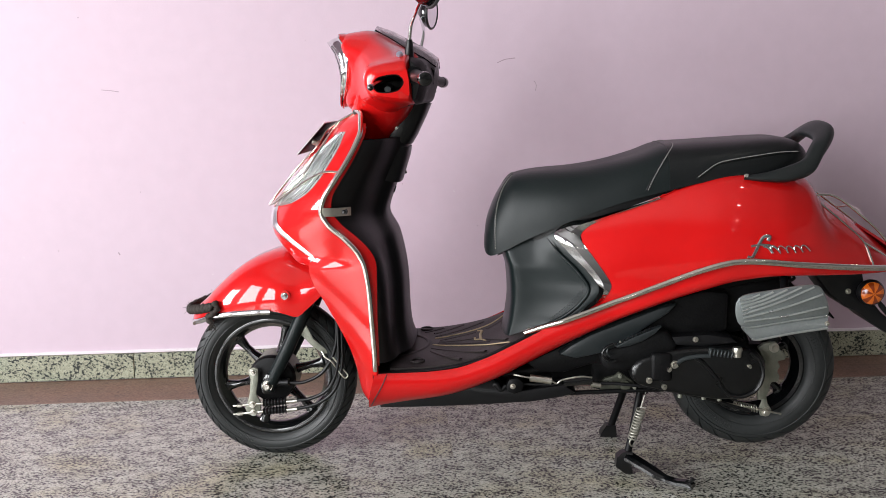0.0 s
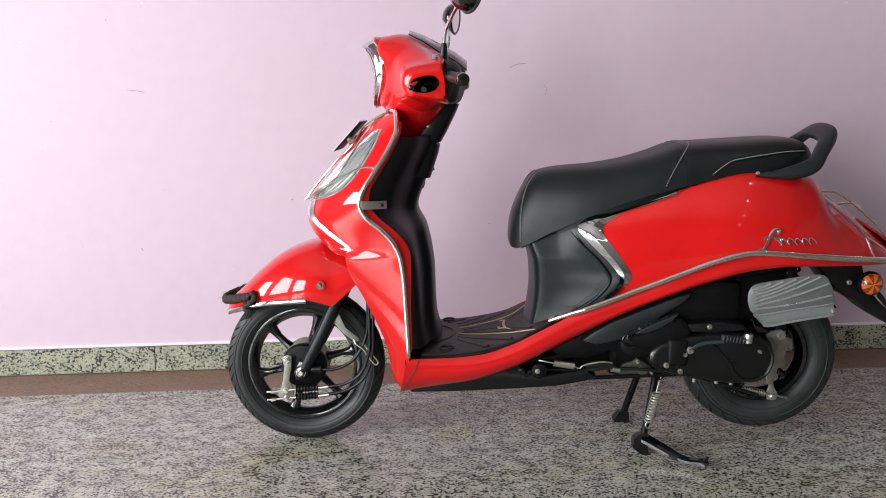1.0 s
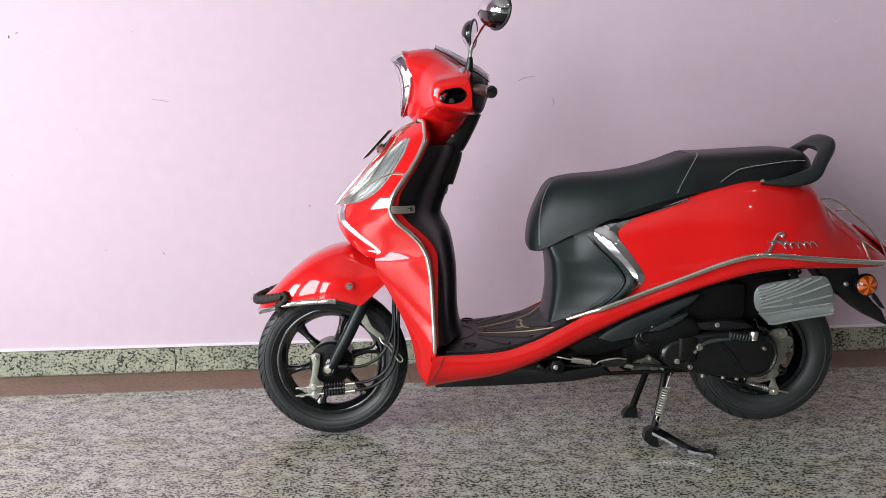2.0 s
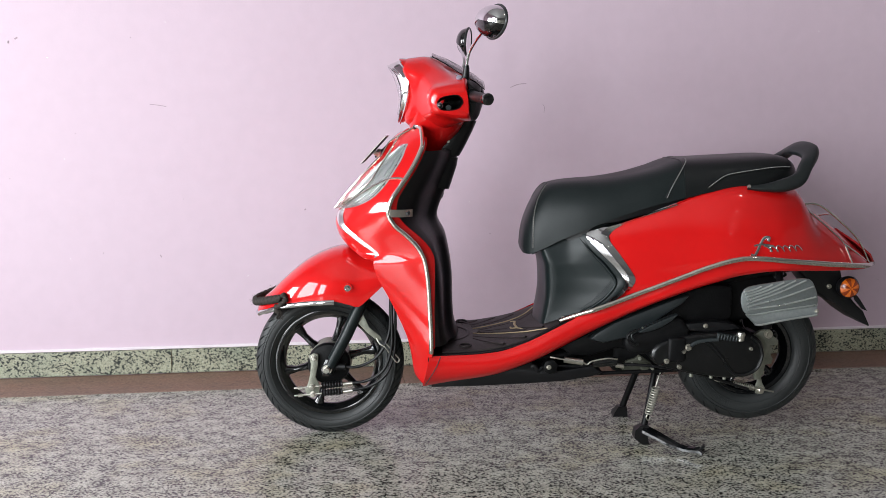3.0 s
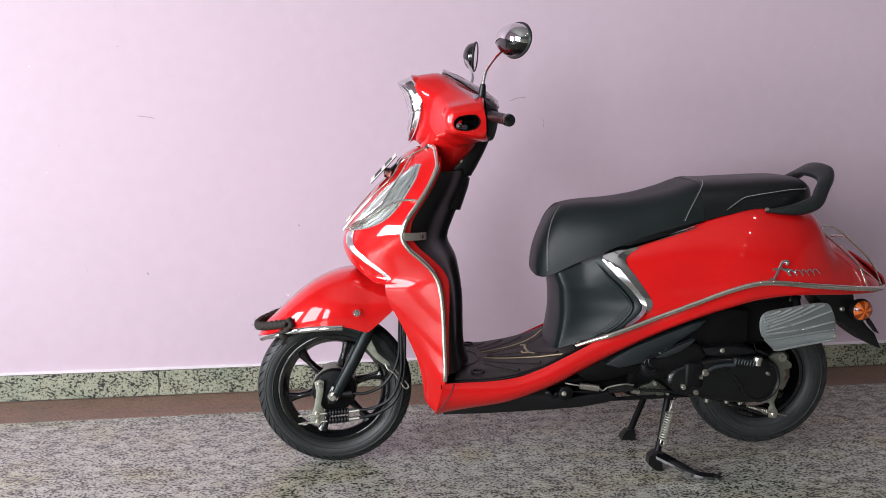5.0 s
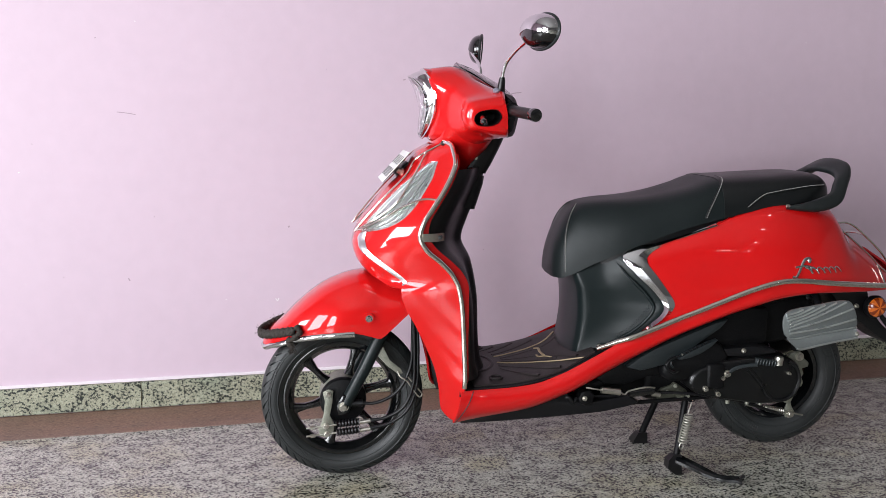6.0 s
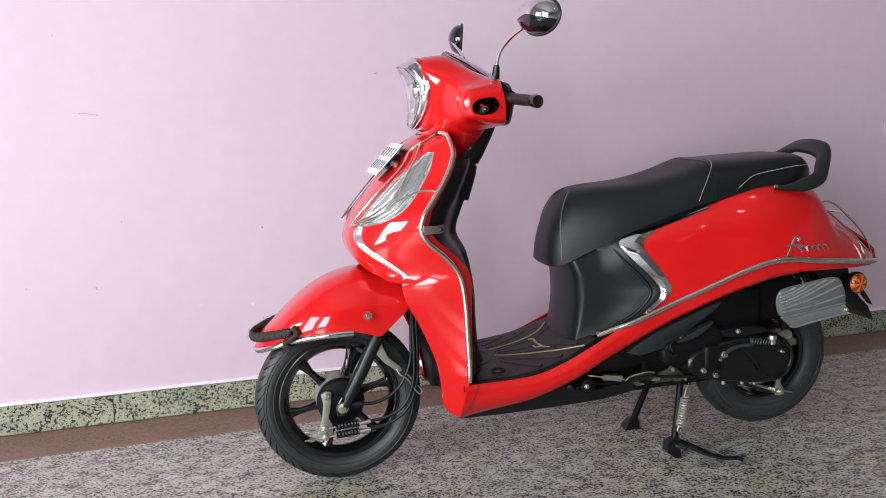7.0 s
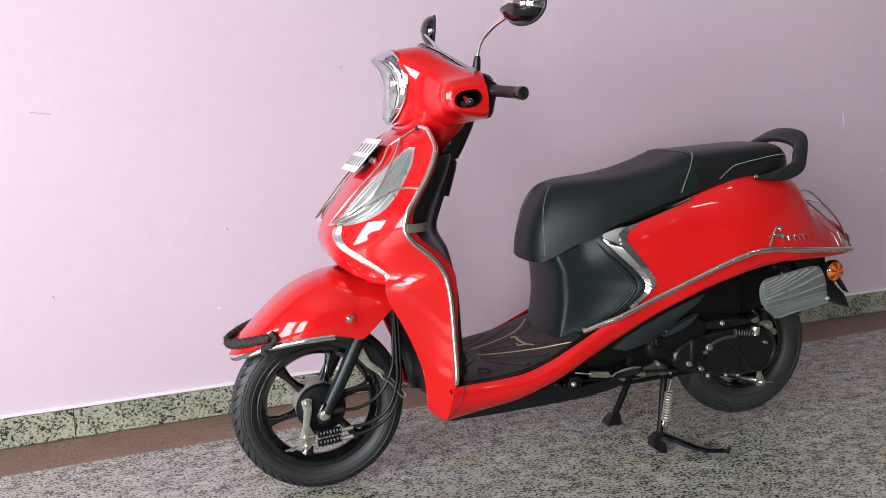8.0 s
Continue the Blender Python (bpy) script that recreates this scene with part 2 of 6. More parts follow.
def spline(pts, n=24, closed=False):
    """n points along a smooth curve through pts."""
    p = np.array(pts, float)
    if closed:
        p = np.vstack([p[-1:], p, p[:2]])
    else:
        p = np.vstack([2 * p[0] - p[1], p, 2 * p[-1] - p[-2]])
    seg = np.linalg.norm(np.diff(p, axis=0), axis=1) ** 0.5 + 1e-9
    k = np.concatenate([[0], np.cumsum(seg)])
    a, b = k[1], k[-2]
    chord = np.concatenate([[0], np.cumsum(np.linalg.norm(np.diff(p[1:-1], axis=0), axis=1))])
    want = np.linspace(0, chord[-1], n, endpoint=not closed)
    ts = np.interp(want, chord, k[1:-1])
    out = []
    for t in ts:
        i = int(np.clip(np.searchsorted(k, t, side="right") - 1, 1, len(p) - 3))
        t0, t1, t2, t3 = k[i - 1:i + 3]
        p0, p1, p2, p3 = p[i - 1:i + 3]
        a1 = (t1 - t) / (t1 - t0) * p0 + (t - t0) / (t1 - t0) * p1
        a2 = (t2 - t) / (t2 - t1) * p1 + (t - t1) / (t2 - t1) * p2
        a3 = (t3 - t) / (t3 - t2) * p2 + (t - t2) / (t3 - t2) * p3
        b1 = (t2 - t) / (t2 - t0) * a1 + (t - t0) / (t2 - t0) * a2
        b2 = (t3 - t) / (t3 - t1) * a2 + (t - t1) / (t3 - t1) * a3
        out.append((t2 - t) / (t2 - t1) * b1 + (t - t1) / (t2 - t1) * b2)
    return np.array(out)


def sheet(P, thick=0.0, close_u=False, close_v=False, inward=None):
    """Vertices and faces of a grid of points P[u][v], given a thickness away from its outer side."""
    n, m = P.shape[:2]
    V = [tuple(q) for q in P.reshape(-1, 3)]
    un, vn = (n if close_u else n - 1), (m if close_v else m - 1)
    at = lambda i, j: (i % n) * m + j % m
    F = [(at(i, j), at(i + 1, j), at(i + 1, j + 1), at(i, j + 1)) for i in range(un) for j in range(vn)]
    if not thick:
        return V, F
    du, dv = np.gradient(P, axis=0), np.gradient(P, axis=1)
    N = np.cross(du, dv)
    N /= np.linalg.norm(N, axis=2, keepdims=True) + 1e-12
    c = np.array(inward if inward is not None else P.reshape(-1, 3).mean(0))
    if np.sum(N * (P - c)) > 0:
        N = -N
    Q = P + N * thick
    o = n * m
    V += [tuple(q) for q in Q.reshape(-1, 3)]
    F += [tuple(o + k for k in f[::-1]) for f in F]
    if not close_u:
        for j in range(vn):
            F.append((at(0, j), at(0, j + 1), o + at(0, j + 1), o + at(0, j)))
            F.append((at(n - 1, j), at(n - 1, j + 1), o + at(n - 1, j + 1), o + at(n - 1, j)))
    if not close_v:
        for i in range(un):
            F.append((at(i, 0), at(i + 1, 0), o + at(i + 1, 0), o + at(i, 0)))
            F.append((at(i, m - 1), at(i + 1, m - 1), o + at(i + 1, m - 1), o + at(i, m - 1)))
    return V, F


def rings(P):
    """A closed body from rings P[u][v] (closed in v), capped at both ends."""
    V, F = sheet(np.array(P), close_v=True)
    n, m = np.array(P).shape[:2]
    F.append(tuple(range(m)))
    F.append(tuple((n - 1) * m + j for j in range(m)))
    return V, F


def flipped(geo):
    return [(x, -y, z) for x, y, z in geo[0]], [f[::-1] for f in geo[1]]


def both(name, geo, material, parent, label="", angle=38):
    """The part on the near side and its mirror image on the far side."""
    return part(name, geo, material, parent, label, angle), part(name, flipped(geo), material, parent, label, angle)


def tube(pts, r, seg=10, ry=None, closed=False, up=(0, 0, 1)):
    """A tube along pts; r may change along it; ry: its other half-thickness."""
    p = np.array(pts, float)
    n = len(p)
    r = np.broadcast_to(np.array(r, float), (n,))
    ry = r if ry is None else np.broadcast_to(np.array(ry, float), (n,))
    t = np.gradient(p, axis=0)
    if closed:
        t = np.roll(p, -1, 0) - np.roll(p, 1, 0)
    t /= np.linalg.norm(t, axis=1, keepdims=True) + 1e-12
    ref = np.array(up, float)
    if abs(t[0] @ ref) > 0.95:
        ref = np.array((0, 1.0, 0))
    out = []
    for i in range(n):
        ref = ref - t[i] * (ref @ t[i])
        ref /= np.linalg.norm(ref) + 1e-12
        s = np.cross(t[i], ref)
        a = np.linspace(0, 2 * np.pi, seg, endpoint=False)
        out.append(p[i] + np.outer(np.cos(a), ref) * r[i] + np.outer(np.sin(a), s) * ry[i])
    if closed:
        return sheet(np.array(out), close_u=True, close_v=True)
    return rings(out)


def lathe(profile, centre, n=48, axis="y", arc=(0, 2 * np.pi)):
    """Turns (radius, height) pairs round an axis through centre."""
    full = arc[1] - arc[0] > 6.28
    a = np.linspace(arc[0], arc[1], n, endpoint=not full)
    P = np.zeros((n, len(profile), 3))
    for j, (r, h) in enumerate(profile):
        c, s = r * np.cos(a), r * np.sin(a)
        hh = np.full(n, float(h))
        cols = {"y": (c, hh, s), "z": (c, s, hh), "x": (hh, c, s)}[axis]
        P[:, j, :] = np.stack(cols, 1)
    return sheet(P + np.array(centre), close_u=full)


def bevelled(bm, width, segments=2):
    if width:
        bmesh.ops.bevel(bm, geom=[e for e in bm.edges if e.calc_face_angle(0) > 0.5], offset=width, segments=segments, affect="EDGES", profile=0.5)
    return bm


def slab(size, m=Matrix(), bevel=0.002, segments=2):
    """A block with rounded edges."""
    bm = bmesh.new()
    bmesh.ops.create_cube(bm, size=1)
    bmesh.ops.scale(bm, vec=size, verts=bm.verts)
    bevelled(bm, bevel, segments)
    bm.transform(m)
    return bm


def prism(outline, y0, y1, bevel=0.002, segments=2, m=None):
    """An outline of (x, z) pairs, given depth from y0 to y1, with rounded edges."""
    bm = bmesh.new()
    a = [bm.verts.new((x, y0, z)) for x, z in outline]
    f = bm.faces.new(a)
    ext = bmesh.ops.extrude_face_region(bm, geom=[f])
    bmesh.ops.translate(bm, vec=(0, y1 - y0, 0), verts=[v for v in ext["geom"] if isinstance(v, bmesh.types.BMVert)])
    bmesh.ops.recalc_face_normals(bm, faces=bm.faces)
    bevelled(bm, bevel, segments)
    if m is not None:
        bm.transform(m)
    return bm


def rod(a, b, r, seg=14, r2=None):
    return tube([a, b], [r, r if r2 is None else r2], seg)


def bolt(a, b, r, seg=6):
    """A hexagon head with a washer, standing from a to b."""
    a, b = np.array(a, float), np.array(b, float)
    w = a + (b - a) * 0.3
    V1, F1 = rod(a, w, r * 1.45, 16)
    V2, F2 = tube([w, b - (b - w) * 0.15, b], [r, r, r * 0.82], seg)
    o = len(V1)
    return V1 + V2, F1 + [tuple(o + i for i in f) for f in F2]


def joined(*geos):
    V, F = [], []
    for v, f in geos:
        o = len(V)
        V += list(v)
        F += [tuple(o + i for i in q) for q in f]
    return V, F


def coons(bottom, top, left, right, f, nu=40, nv=18, inset=0.0):
    """A four-sided panel in the (x, z) plane, laid on the near flank y = -f(x, z)."""
    B, T, L, R = spline(bottom, nu), spline(top, nu), spline(left, nv), spline(right, nv)
    u, v = np.linspace(0, 1, nu)[:, None, None], (0.5 - 0.5 * np.cos(np.linspace(0, np.pi, nv)))[None, :, None]
    L = np.stack([np.interp(v[0, :, 0], np.linspace(0, 1, nv), L[:, k]) for k in (0, 1)], 1)
    R = np.stack([np.interp(v[0, :, 0], np.linspace(0, 1, nv), R[:, k]) for k in (0, 1)], 1)
    C = ((1 - v) * B[:, None] + v * T[:, None] + (1 - u) * L[None] + u * R[None]
         - (1 - u) * (1 - v) * B[0] - u * (1 - v) * B[-1] - (1 - u) * v * T[0] - u * v * T[-1])
    return np.stack([C[..., 0], -(f(C[..., 0], C[..., 1]) + inset), C[..., 1]], 2)


def strip(edge_a, edge_b, f, n=40, m=6, lift=0.004, crown=0.0):
    """A band between two (x, z) edges, laid proud of the flank y = -f(x, z)."""
    A, B = spline(edge_a, n), spline(edge_b, n)
    v = np.linspace(0, 1, m)[None, :, None]
    C = A[:, None] * (1 - v) + B[:, None] * v
    k = crown * np.sin(np.pi * v[..., 0])
    return np.stack([C[..., 0], -(f(C[..., 0], C[..., 1]) + lift + k), C[..., 1]], 2)

# ---- the room ----
WALL_AT = pose(0, 0.751, 0, 0, 0, 2.06)  # the painted wall's face; x runs along it


def setting(name, bm, material, label, m=None):
    ob = tagged(part(name, bm, material, None, label, angle=30), label, "", "", "structure")
    if m is not None:
        ob.matrix_world = m
    return ob


def boxat(x0, x1, y0, y1, z0, z1, bevel=0.0):
    return slab((x1 - x0, y1 - y0, z1 - z0), Matrix.Translation(((x0 + x1) / 2, (y0 + y1) / 2, (z0 + z1) / 2)), bevel)


wall_north = setting("wall_north", boxat(-3.6, 9.2, 0.0, 0.2, -0.1, 4.45), WALL, "lilac painted plaster wall with small scuffs", WALL_AT)


def wall_with_bays(name, label, at, blocks):
    """A thick wall along y, built from its piers, beam and lintel as one mesh."""
    bm = bmesh.new()
    for a, b, c, d in blocks:
        m = bmesh.new()
        bmesh.ops.create_cube(m, size=1)
        m.transform(Matrix.Translation((at, (a + b) / 2, (c + d) / 2)) @ Matrix.Diagonal((0.2, b - a, d - c, 1)))
        me = bpy.data.meshes.new("block")
        m.to_mesh(me)
        m.free()
        bm.from_mesh(me)
        bpy.data.meshes.remove(me)
    return setting(name, bm, WALL, label)


# the opening at y -9.75 to -7.05 is made up, for fill light
wall_with_bays("wall_west", "unseen lilac wall with two street openings and an added one for fill light", -3.5,
               [(-17.6, -9.75, -0.1, 4.45), (-7.05, -5.95, -0.1, 4.45), (-9.75, -7.05, -0.1, 0.40), (-9.75, -7.05, 2.95, 4.45), (-3.25, -2.50, -0.1, 4.45), (-1.00, 1.2, -0.1, 4.45),
                (-5.95, -3.25, -0.1, 0.40), (-5.95, -3.25, 2.95, 4.45), (-2.50, -1.00, -0.1, 0.53), (-2.50, -1.00, 2.21, 4.45)])
# unseen walls and ceiling; their grey keeps bounce light and paint reflections dim
setting("wall_south", boxat(-3.6, 9.2, -17.6, -17.4, -0.1, 4.45), CONCRETE, "unseen grey end wall, kept dark to limit bounce light")
setting("wall_east", boxat(9.0, 9.2, -17.6, 1.2, -0.1, 4.45), CONCRETE, "unseen grey side wall, set far off to keep reflections dark")
setting("ceiling", boxat(-3.6, 9.2, -17.6, 1.2, 4.45, 4.6), CONCRETE, "unseen grey ceiling, kept dark to limit bounce light")
setting("ground", boxat(-60, 60, -60, 60, -0.3, -0.12), JOINT, "pale bare ground outside")

floor = setting("floor", boxat(-3.6, 9.2, -17.6, 1.15, -0.1, -0.006), JOINT, "cement bed under polished grey granite slabs")

# ---- skirting and the border of red stone, piece by piece ----
baseboard = setting("baseboard", boxat(-3.6, 9.2, -0.012, 0.0, 0.0, 0.094), JOINT, "speckled green and white granite skirting with cement joints", WALL_AT)
trim = setting("trim", boxat(-3.6, 9.2, -0.265, -0.014, -0.05, -0.005), JOINT, "red-brown granite border along the skirting", WALL_AT)


def pieces(name, parent, cuts, y0, y1, z0, z1, material, gap=0.0022, bevel=0.0015, m=Matrix()):
    for a, b in zip(cuts, cuts[1:]):
        bm = slab((b - a - gap, y1 - y0, z1 - z0), Matrix(), bevel, 1)
        p = part(name, bm, material, parent, angle=30)
        p.matrix_local = m @ Matrix.Translation(((a + b) / 2, (y0 + y1) / 2, (z0 + z1) / 2))


# ---- small ceiling lamps in a row ----
def round_light(name, label, group, category):
    ob = part(name, lathe([(0.001, -0.018), (0.115, -0.018), (0.13, -0.014), (0.13, -0.001), (0.001, -0.001)], (0, 0, 0), 28, "z"), WHITE_PAINT, None)
    tagged(ob, label, category, group)
    part("diffuser", lathe([(0.001, -0.021), (0.10, -0.021), (0.11, -0.0185), (0.001, -0.0185)], (0, 0, 0), 28, "z"), LAMP, ob, "glowing round diffuser")
    return ob


for x, y in ((2.45, -2.4), (2.3, -6.2), (2.05, -10.4), (1.75, -15.0)):
    round_light("ceiling_light", "small round white ceiling downlight, switched on", "row of ceiling lights", "ceiling light").location = (x, y, 4.45)

# ---- the scooter's frame of reference: front axle over the origin, y to its right ----
scooter = new("scooter")
scooter.empty_display_size = 0.1
tagged(scooter, "glossy red motor scooter with chrome guards parked on its centre stand", "scooter")
scooter.matrix_world = pose(0, 0, 0, 0, 0, -4.3)

# ---- shapes of the bodywork, as functions ----
shield_xe = pchip([0.19, 0.22, 0.26, 0.30, 0.335, 0.445, 0.519, 0.589, 0.625, 0.662, 0.692, 0.728, 0.758, 0.799, 0.846, 0.892, 0.921, 0.965],
                  [0.300, 0.308, 0.316, 0.321, 0.322, 0.317, 0.313, 0.303, 0.286, 0.252, 0.217, 0.199, 0.206, 0.232, 0.263, 0.287, 0.297, 0.292])
shield_ye = pchip([0.19, 0.25, 0.30, 0.34, 0.6, 0.74, 0.85, 0.9, 0.935, 0.965], [0.168, 0.202, 0.226, 0.238, 0.240, 0.238, 0.222, 0.205, 0.18, 0.145])
shield_n = pchip([0.19, 0.35, 0.5, 0.586, 0.65, 0.72, 0.9, 0.965], [3.0, 3.6, 4.2, 4.4, 4.0, 3.0, 3.3, 3.0])
low_x = pchip([0.197, 0.225, 0.296, 0.35, 0.419, 0.48, 0.53, 0.562, 0.59], [0.282, 0.27, 0.26, 0.248, 0.221, 0.192, 0.165, 0.154, 0.150])
low_y = pchip([0.197, 0.3, 0.45, 0.586], [0.125, 0.158, 0.19, 0.203])
nose_x = pchip([0.55, 0.59, 0.617, 0.653, 0.685, 0.706, 0.75, 0.785, 0.847, 0.89, 0.946, 0.965],
               [0.118, 0.09, 0.062, 0.036, 0.028, 0.032, 0.053, 0.082, 0.129, 0.171, 0.214, 0.25])


def shield_x(y, z):
    """How far back the leg shield's outer face lies at the half-width y and height z."""
    z = np.asarray(z, float)
    xe, ye, n = shield_xe(z), shield_ye(z), shield_n(z)
    g = np.clip((low_y(z) / ye) ** n, 0, 0.9)
    virtual = (low_x(z) - g * xe) / (1 - g)
    w = np.clip((z - 0.55) / 0.06, 0, 1)
    w = w * w * (3 - 2 * w)
    near_edge = np.clip((np.abs(y) - 0.10) / 0.08, 0, 1) * np.clip((0.605 - z) / 0.03, 0, 1)
    w = w * (1 - near_edge * near_edge * (3 - 2 * near_edge))
    xc = virtual * (1 - w) + nose_x(z) * w
    return xc + (xe - xc) * np.clip(np.abs(y) / ye, 0, 1) ** n


vee_y = pchip([0.586, 0.62, 0.65, 0.68, 0.70, 0.715, 0.735, 0.786, 0.85, 0.914, 0.965], [0.200, 0.187, 0.171, 0.142, 0.125, 0.117, 0.118, 0.115, 0.132, 0.15, 0.11])

body_zt = pchip([0.60, 0.75, 0.857, 1.037, 1.24, 1.40, 1.466, 1.541, 1.636, 1.70], [0.60, 0.648, 0.69, 0.755, 0.80, 0.79, 0.735, 0.682, 0.605, 0.548])
body_yt = pchip([0.60, 0.75, 0.9, 1.05, 1.2, 1.26, 1.32, 1.37, 1.42, 1.47], [0.12, 0.14, 0.15, 0.158, 0.152, 0.143, 0.127, 0.104, 0.070, 0.0])
body_zm = pchip([0.60, 0.75, 0.9, 1.05, 1.2, 1.32, 1.45, 1.56, 1.70], [0.48, 0.49, 0.515, 0.555, 0.588, 0.588, 0.575, 0.56, 0.54])
body_ym = pchip([0.60, 0.75, 0.9, 1.05, 1.2, 1.26, 1.32, 1.385, 1.45, 1.51, 1.56, 1.64, 1.70], [0.142, 0.164, 0.19, 0.211, 0.232, 0.2355, 0.234, 0.2225, 0.204, 0.180, 0.157, 0.10, 0.0])


def body_y(x, z):
    """Half-width of the rear bodywork."""
    x, z = np.asarray(x, float), np.asarray(z, float)
    zt, yt, zm, ym = body_zt(x), body_yt(x), body_zm(x), body_ym(x)
    up = np.clip((z - zm) / np.maximum(zt - zm, 1e-4), 0, 1)
    dn = np.clip((zm - z) / 0.16, 0, 1)
    fold = 0.006 * np.clip((0.528 + (x - 0.90) * 0.12 - z) / 0.022, 0, 1) * np.clip((x - 0.86) / 0.05, 0, 1) * np.clip((1.22 - x) / 0.25, 0, 1)
    return fold + np.where(z > zm, yt + (ym - yt) * np.sqrt(np.clip(1 - up ** 1.55, 0, 1)), ym * (1 - 0.16 * dn ** 1.6))


skirt_top = pchip([0.29, 0.35, 0.43, 0.513, 0.596, 0.662, 0.712, 0.78, 0.868, 1.03, 1.126, 1.191, 1.24, 1.355, 1.5, 1.69],
                  [0.304, 0.305, 0.307, 0.315, 0.341, 0.372, 0.397, 0.43, 0.461, 0.528, 0.568, 0.587, 0.592, 0.583, 0.566, 0.546])
skirt_low = pchip([0.29, 0.38, 0.496, 0.613, 0.712, 0.811, 0.909, 1.04, 1.139, 1.221, 1.336, 1.453, 1.69],
                  [0.207, 0.222, 0.241, 0.282, 0.330, 0.381, 0.428, 0.484, 0.520, 0.544, 0.557, 0.553, 0.540])
skirt_yt = pchip([0.29, 0.35, 0.5, 0.65, 0.78, 0.9, 1.05, 1.2, 1.32, 1.45, 1.56, 1.64, 1.70], [0.229, 0.219, 0.213, 0.206, 0.198, 0.198, 0.213, 0.232, 0.234, 0.205, 0.158, 0.10, 0.0])


def skirt_y(x, z):
    t = np.clip((skirt_top(x) - z) / np.maximum(skirt_top(x) - skirt_low(x), 1e-3), 0, 1)
    return skirt_yt(x) + 0.014 * np.sin(np.pi * t ** 0.8) * np.clip((0.95 - x) / 0.45, 0.15, 1) * np.clip((1.2 - x) / 0.3, 0, 1) + (0.014 * t * np.clip((x - 0.42) / 0.2, -0.6, 1) * np.clip((1.25 - x) / 0.25, 0, 1) - 0.018 * t ** 6) * np.clip((1.6 - x) / 0.6, 0.15, 1)


def lying(path, r, f, lift, n=60, seg=10, ry=None):
    """A tube that follows (x, z) points along the near flank."""
    p = spline(path, n)
    q = np.stack([p[:, 0], -(f(p[:, 0], p[:, 1]) + lift), p[:, 1]], 1)
    return tube(q, r, seg, ry)


# ---- leg shield ----
zz = np.linspace(0.206, 0.962, 70)
U = np.linspace(0, 1, 16)


def shield_side():
    lo = np.where(zz < 0.586, low_y(zz), vee_y(zz)) + 0.030 * np.clip((0.236 - zz) / 0.030, 0, 1) ** 2
    Y = lo[:, None] + (shield_ye(zz) - lo)[:, None] * (1 - (1 - U[None]) ** 1.6)
    Z = np.broadcast_to(zz[:, None], Y.shape)
    return sheet(np.stack([shield_x(Y, Z), -Y, Z], 2), 0.007, inward=(0.6, -0.1, 0.6))


def shield_nose():
    S, Tn = np.linspace(-1, 1, 31), np.linspace(0, 1, 46)
    zb = 0.586 + 0.030 * (1 - S ** 2)
    Z = zb[None] + (0.962 - zb)[None] * Tn[:, None]
    Y = (np.minimum(vee_y(np.maximum(Z, 0.586)), 0.2) + 0.001) * S[None]
    return sheet(np.stack([shield_x(Y, Z), Y, Z], 2), 0.006, inward=(0.6, 0, 0.75))


both("leg_shield", shield_side(), RED, scooter, "glossy red leg shield panel")
part("apron", shield_nose(), RED, scooter, "glossy red front apron")


def on_shield(y, z, lift):
    """Points on the shield's face, moved forward by lift."""
    return np.stack([shield_x(y, z) - lift, -np.asarray(y, float), np.asarray(z, float)], -1)


# chrome vee below the position lamps
vz = np.linspace(0.593, 0.735, 30)
vw = np.interp(vz, [0.593, 0.612, 0.68, 0.715, 0.735], [0.001, 0.0055, 0.0130, 0.0152, 0.010])
cols = np.array([-1, -0.6, -0.2, 0.0, 0.5, 1])
Y = vee_y(vz)[:, None] + cols[None] * vw[:, None]
Z = np.broadcast_to(vz[:, None], Y.shape)
both("chrome_vee", sheet(on_shield(Y, Z, 0.001 + 0.7 * vw[:, None] * np.where(cols < -0.1, np.clip(cols + 1, 0, 0.8) / 0.8, 1 - 0.85 * np.clip(cols, 0, 1) ** 1.4)[None]), 0.004, inward=(0.6, -0.1, 0.6)), SOFTCHROME, scooter, "polished chrome strip")

# position lamps: bowl, ribs and clear lens
lens_in = spline([(0.116, 0.733), (0.114, 0.786), (0.129, 0.833), (0.139, 0.873), (0.154, 0.919)], 24)
lens_out = spline([(0.135, 0.730), (0.175, 0.742), (0.200, 0.765), (0.204, 0.80), (0.199, 0.835), (0.188, 0.876), (0.164, 0.920)], 24)
vv = np.linspace(0, 1, 10)[None, :, None]
L2 = lens_in[:, None] * (1 - vv) + lens_out[:, None] * vv
bowl = on_shield(L2[..., 0], L2[..., 1], 0.002)
cover = on_shield(L2[..., 0], L2[..., 1], 0.009 + 0.004 * np.sin(np.pi * vv[..., 0]))
for side in (0, 1):
    turn = flipped if side else (lambda g: g)
    lamp = part("position_lamp", turn(sheet(bowl, 0.003, inward=(0.6, -0.1, 0.8))), REFLECT, scooter, "silver bowl of the clear front position lamp")
    part("lens", turn(sheet(cover, 0.002, inward=(0.6, -0.1, 0.8))), CLEAR, lamp, "clear plastic lens")
    for c in (1, 2, 4, 5, 7, 8):
        line = [bowl[k, c] + (-0.003, 0, 0) for k in range(1, 23, 3)]
        part("rib", turn(tube(spline(line, 24), 0.0015, 6)), REFLECT, lamp)

lz = np.linspace(0.33, 0.94, 60)
lw = pchip([0.33, 0.45, 0.55, 0.62, 0.68, 0.73, 0.80, 0.94], [0.008, 0.012, 0.020, 0.030, 0.030, 0.022, 0.013, 0.010])(lz)
lipq = np.linspace(0, 1, 6)
